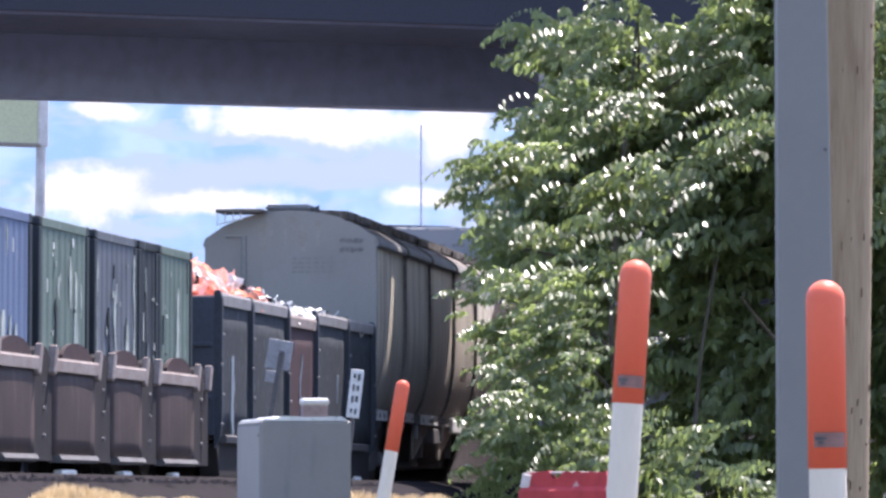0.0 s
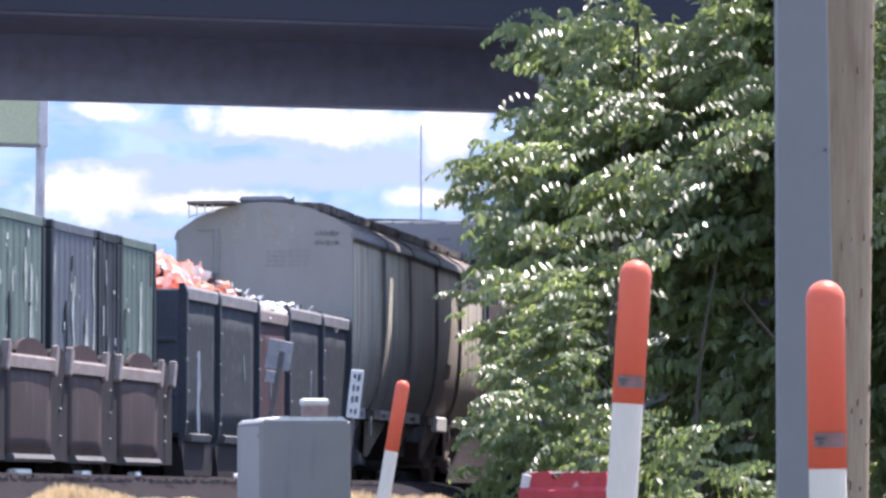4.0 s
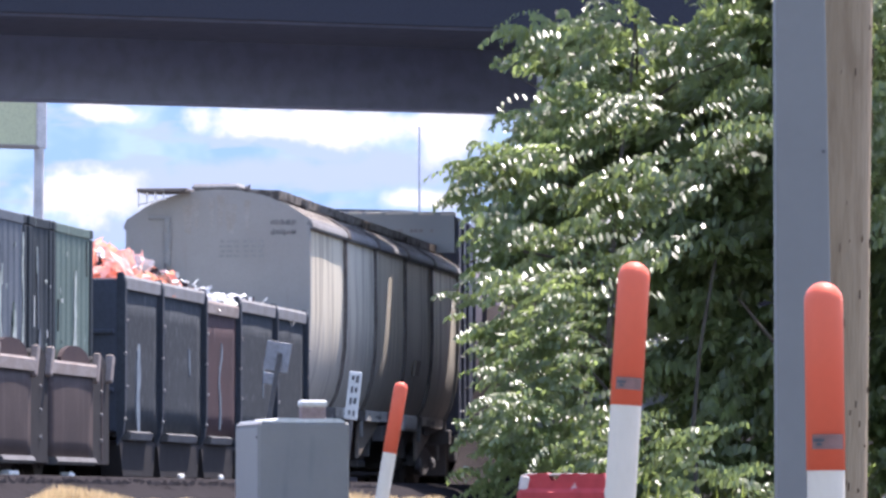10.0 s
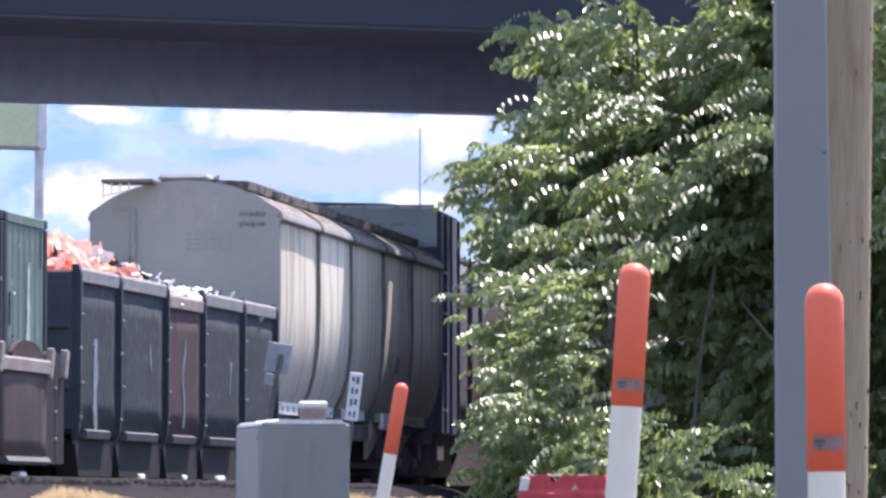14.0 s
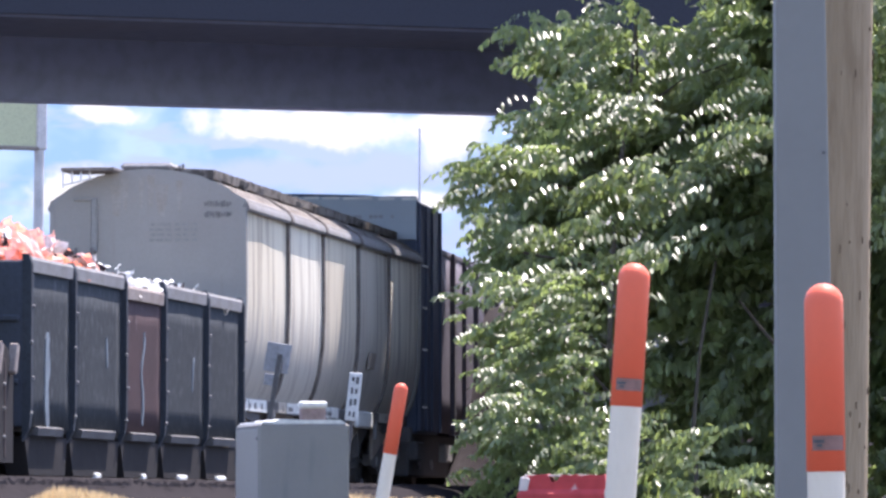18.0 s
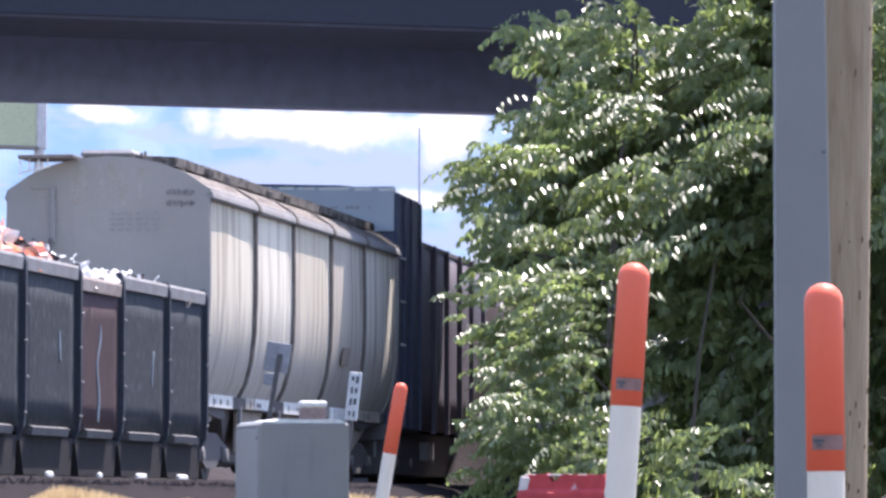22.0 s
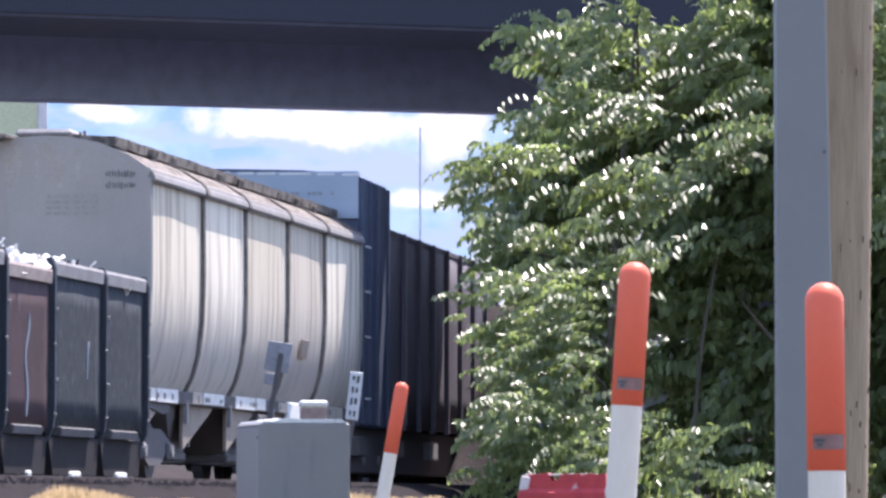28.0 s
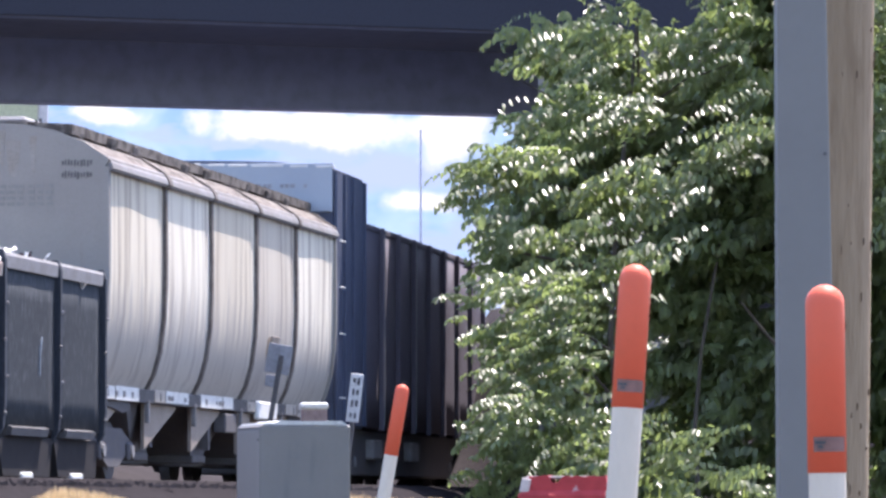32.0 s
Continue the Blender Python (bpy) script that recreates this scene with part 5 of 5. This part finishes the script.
    # mostly unseen boughs, put in to shade the crown and its hollow
    shade_boughs = [
        (1800, -150, 41.4, 1.0, 0.7, 0.8, 400), (1920, 120, 41.4, 0.9, 0.7, 0.9, 350), (1500, -260, 41.4, 1.1, 0.7, 0.5, 400), (1560, 60, 41.4, 1.0, 0.5, 0.8, 450),
        (1680, 320, 41.3, 0.8, 0.5, 1.0, 350), (1560, 560, 40.8, 0.7, 0.5, 2.0, 800),
        (1120, -240, 39.8, 1.1, 0.6, 0.5, 130), (1040, -185, 39.2, 0.55, 0.4, 0.22, 150), (1180, -190, 39.3, 0.5, 0.4, 0.22, 110), (1320, -200, 39.8, 0.9, 0.7, 0.6, 420), (1400, 0, 40.2, 0.7, 0.6, 0.6, 360), (1440, 170, 40.5, 0.7, 0.4, 0.6, 480), (1480, -60, 40.9, 0.9, 0.5, 0.5, 480), (1530, 330, 40.7, 0.6, 0.4, 0.8, 420),
    ]
    boughs = high_boughs + middle_boughs + low_boughs + side_boughs + inner_wall_boughs + shade_boughs
    verts, faces = [], []
    glint = Vector((0.23, -0.56, 0.79))

    def leaflet(p, d, up, ln, fold=0.3, wide=0.2):
        """A folded lance-shaped leaflet from p along d, its blade turned square to up."""
        up = up.normalized()
        d = d - up * d.dot(up)
        if d.length < 1e-3:
            return
        d.normalize()
        sd_ = d.cross(up)
        w = ln * wide
        b = len(verts)
        for u, v in ((0, 0), (0.3, 1), (0.68, 0.8), (1, 0), (0.68, -0.8), (0.3, -1)):
            q = p + d * (ln * u) + sd_ * (w * v) - up * (w * fold * abs(v) + ln * 0.12 * u * u)
            verts.append((q.x, q.y, q.z))
        faces.append((b, b + 1, b + 2, b + 3))
        faces.append((b, b + 3, b + 4, b + 5))

    def spray(p, az, rise, L, droop, n, size, face, loose, hang=1.0, splay=1.0, wide=0.2):
        """An arching twig with pairs of hanging leaflets."""
        d = Vector((math.cos(az), math.sin(az) * 0.8, rise)).normalized()
        q = Vector(p)
        for k in range(n):
            u = (k + 0.5) / n
            dd = (d + Vector((0, 0, -droop * u * 1.3))).normalized()
            q = q + dd * L / n
            side = dd.cross(Vector((0, 0, 1))).normalized()
            for s_ in (-1, 1):
                o = side * s_ * splay * rnd.uniform(0.1, 0.6) + dd * splay * rnd.uniform(0.0, 0.4) + Vector((rnd.uniform(-0.15, 0.15), rnd.uniform(-0.15, 0.15), -hang * rnd.uniform(0.6, 1.1)))
                f = face + Vector((rnd.gauss(0, loose), rnd.gauss(0, loose), rnd.gauss(0, loose)))
                leaflet(q, o, f, size * (1 - 0.35 * abs(u - 0.4)) * rnd.uniform(0.75, 1.2), 0.3, wide)
    for px, py, y, rx, ry, rz, n in boughs:
        front = y < 40
        if front and px < 1400 and py > -100:
            y = 38.7 - 3.1 * min(max((py - 60) / 640.0, 0.0), 1.0)
            ry = min(ry, 0.42)
        c = rel(px, py, y)
        bright = front and 60 < py < 560 and px > 930
        if front and py < 480 and px < 1400:
            n *= 0.55
        for i in range(int(n * (0.95 if front else 0.9))):
            if i % 6 == 0:
                v = Vector((rnd.gauss(0, 1), rnd.gauss(0, 1), rnd.gauss(0, 1))).normalized() * rnd.random() ** 0.45
                clump = c + Vector((v.x * rx, v.y * ry, v.z * rz))
                az0, rise = rnd.gauss(math.radians(200), 0.7), rnd.uniform(0.1, 0.65)
                face0 = Vector((rnd.uniform(-0.6, 0.9), rnd.uniform(-1.2, 0.2), rnd.uniform(0.0, 1.0)))
            sunny = front and rnd.random() < (0.15 if bright else 0.07)
            p = clump + Vector((rnd.gauss(0, 0.1), rnd.gauss(0, 0.1), rnd.gauss(0, 0.06)))
            L = rnd.uniform(0.3, 0.6) * (1.15 if bright else 0.9 if px > 900 or not front else 0.6)
            az = rnd.gauss(az0, 0.35)
            p = p - Vector((math.cos(az), math.sin(az) * 0.8, 0.0)) * L * 0.5
            size = rnd.uniform(0.8, 1.2) * (0.088 if front else 0.12) * (1.0 if bright or not front else 0.82)
            if sunny:
                spray(p, az, rise, L, rnd.uniform(0.8, 1.4), 9, size * 1.1, glint, 0.24, 1.2, 0.3, 0.14)
            else:
                spray(p, az, rise, L, rnd.uniform(0.6, 1.2), 11, size, face0 + Vector((rnd.uniform(-0.3, 0.3), rnd.uniform(-0.3, 0.3), 0)), 0.35)
    # long arching outer sprays that catch the sun
    for px, py, L in ((1175, 285, 0.68), (1125, 425, 0.62), (1300, 190, 0.5), (1235, 125, 0.55), (1370, 160, 0.5), (1240, 240, 0.4), (1140, 350, 0.5), (1010, 330, 0.4), (1210, 60, 0.5), (1320, 100, 0.45), (1050, 480, 0.4),
                      (1090, 200, 0.4), (1000, 60, 0.4), (940, 170, 0.3), (1270, 330, 0.35), (1350, 240, 0.4), (1100, 110, 0.35), (1060, 270, 0.35), (970, 400, 0.3), (1180, 520, 0.3), (980, 470, 0.3), (1330, 20, 0.4), (1260, 400, 0.25), (1120, 500, 0.3), (920, 320, 0.3), (1170, 170, 0.4)):
        y = 38.2 - 3.1 * min(max((py - 60) / 640.0, 0.0), 1.0)
        spray(rel(px, py, y), math.radians(rnd.uniform(176, 200)), rnd.uniform(0.45, 0.65), L, 1.25, int(L * 19), 0.105, glint, 0.18, 1.2, 0.22, 0.135)
    me = bpy.data.meshes.new("crown")
    me.from_pydata(verts, [], faces)
    me.materials.append(M["leaf"])
    ob = new("crown", me)
    ob.parent = e


# ---- distance ----
def distance():
    # board on a post beyond the bridge
    y = 125.0
    xl, zt = at(-160, 120, y)
    xr, zb = at(80, 264, y)
    e = thing("roadside_board", "pale yellow-green board on a tall white post beyond the bridge", "sign", pose(xr, y, 1.58, 0, 0, 24))
    part("panel", box(((xl - xr) / 2 - 0.1, 0, (zt + zb) / 2 - 1.58), (xr - xl - 0.2, 0.2, zt - zb), 0.03), "board", e)
    part("panel_edge", box((-0.14, -0.02, (zt + zb) / 2 - 1.58), (0.28, 0.26, zt - zb), 0.03), "boardpost", e)
    part("panel_trim", box(((xl - xr) / 2 - 0.1, -0.02, zb - 1.58 + 0.04), (xr - xl - 0.2, 0.26, 0.1), 0.02), "slope", e)
    part("post", rod(bmesh.new(), (-0.26, 0.0, 0), (-0.16, 0.0, zb - 1.58 + 0.02), 0.13, seg=14), "boardpost", e)
    # radio mast
    y = 620.0
    x, zt = at(744, 225, y)
    e = thing("radio_mast", "thin far radio mast in haze", "mast", pose(x, y, 1.5))
    part("mast_tube", rod(bmesh.new(), (0, 0, 0), (0, 0, zt - 1.5), 0.26, 0.12, 8), "mast", e)
    # sky and clouds far behind
    m = bpy.data.materials.new("far_sky")
    m.use_nodes = True
    n, l = m.node_tree.nodes, m.node_tree.links
    n.remove(n["Principled BSDF"])
    em = n.new("ShaderNodeEmission")
    em.inputs[1].default_value = BACK
    tc = n.new("ShaderNodeTexCoord")

    def cloud(scale, sc, detail, lo, hi, loc=(0, 0, 0)):
        mp = n.new("ShaderNodeMapping")
        mp.inputs["Scale"].default_value, mp.inputs["Location"].default_value = sc, loc
        t = n.new("ShaderNodeTexNoise")
        t.inputs["Scale"].default_value, t.inputs["Detail"].default_value = scale, detail
        r = n.new("ShaderNodeMapRange")
        r.interpolation_type = "SMOOTHSTEP"
        r.inputs[1].default_value, r.inputs[2].default_value = lo, hi
        l.new(tc.outputs["Object"], mp.inputs[0])
        l.new(mp.outputs[0], t.inputs[0])
        l.new(t.outputs[0], r.inputs[0])
        return r.outputs[0]

    def mix(f, a, b):
        x = n.new("ShaderNodeMix")
        x.data_type = "RGBA"
        l.new(f, x.inputs[0])
        for s, v in ((x.inputs[6], a), (x.inputs[7], b)):
            if isinstance(v, tuple):
                s.default_value = (*v, 1)
            else:
                l.new(v, s)
        return x.outputs[2]
    wob = n.new("ShaderNodeTexNoise")
    wob.inputs["Scale"].default_value, wob.inputs["Detail"].default_value, wob.inputs["Roughness"].default_value = 0.035, 5.0, 0.6
    l.new(tc.outputs["Object"], wob.inputs[0])

    def bank(px, py, rx, ry, soft_to=1.5):
        """A cloud bank round a place in the sky, with a torn edge."""
        cx, cz = at(px, py, 2600.0)
        mp = n.new("ShaderNodeMapping")
        mp.vector_type = "TEXTURE"
        mp.inputs["Location"].default_value = (cx, 0, cz)
        mp.inputs["Scale"].default_value = (rx * 0.3095, 1e6, ry * 0.3095)
        l.new(tc.outputs["Object"], mp.inputs[0])
        w = n.new("ShaderNodeVectorMath")
        w.operation = "MULTIPLY_ADD"
        w.inputs[1].default_value = (2.5, 0, 2.6)
        l.new(wob.outputs["Color"], w.inputs[0])
        l.new(mp.outputs[0], w.inputs[2])
        w2 = n.new("ShaderNodeVectorMath")
        w2.operation = "SUBTRACT"
        w2.inputs[1].default_value = (1.25, 0, 1.3)
        l.new(w.outputs[0], w2.inputs[0])
        ln = n.new("ShaderNodeVectorMath")
        ln.operation = "LENGTH"
        l.new(w2.outputs[0], ln.inputs[0])
        r = n.new("ShaderNodeMapRange")
        r.interpolation_type = "SMOOTHSTEP"
        r.inputs[1].default_value, r.inputs[2].default_value, r.inputs[3].default_value, r.inputs[4].default_value = 0.55, soft_to, 1.0, 0.0
        l.new(ln.outputs["Value"], r.inputs[0])
        return r.outputs[0]
    col = mix(cloud(0.022, (1, 1, 1.4), 3, 0.4, 0.62), (0.35, 0.58, 0.98), (0.52, 0.73, 1.0))
    col = mix(cloud(0.03, (0.5, 1, 1.9), 4, 0.48, 0.58, (3, 0, 9)), col, (0.5, 0.64, 0.94))
    for px, py, rx, ry in ((470, 310, 150, 22), (700, 300, 90, 26), (300, 335, 120, 24)):
        col = mix(bank(px, py, rx, ry, 1.9), col, (0.52, 0.64, 0.93))
    for px, py, rx, ry in ((480, 215, 110, 26), (620, 225, 130, 28), (800, 235, 60, 40), (150, 345, 90, 45), (380, 360, 110, 18), (745, 355, 60, 18), (190, 200, 60, 16), (870, 470, 40, 60)):
        col = mix(bank(px, py, rx, ry), col, (0.98, 0.99, 1.0))
    l.new(col, em.inputs[0])
    l.new(em.outputs[0], n["Material Output"].inputs[0])
    y = 2600.0
    bm = bmesh.new()
    vs = [bm.verts.new(v) for v in ((-420, 0, -20), (420, 0, -20), (420, 0, 330), (-420, 0, 330))]
    bm.faces.new(vs)
    ob = part("backdrop", bm, m, None, "", (0, y, 0))
    tagged(ob, "bright blue sky with white cumulus clouds", "sky", kind="structure")


build_ground()
build_track()
well_car()
containers()
gondola()
load()
hopper()
tall_car()
bridge()
posts_and_poles()
cabinet()
grass()
tree()
distance()


# ---- what moves ----
def motions():
    times = [i * 1.0 for i in range(33)]
    for ob, mid, half in CARS:
        walk(ob, [(t, car_pose(mid, half, t)) for t in times])
    turns = [i * 0.8 for i in range(41)]
    for ws, y in WHEELS:
        walk(ws, [(t, pose(0, y, WHEEL_R, math.degrees((gone(t) - gone(0)) / WHEEL_R))) for t in turns])


motions()
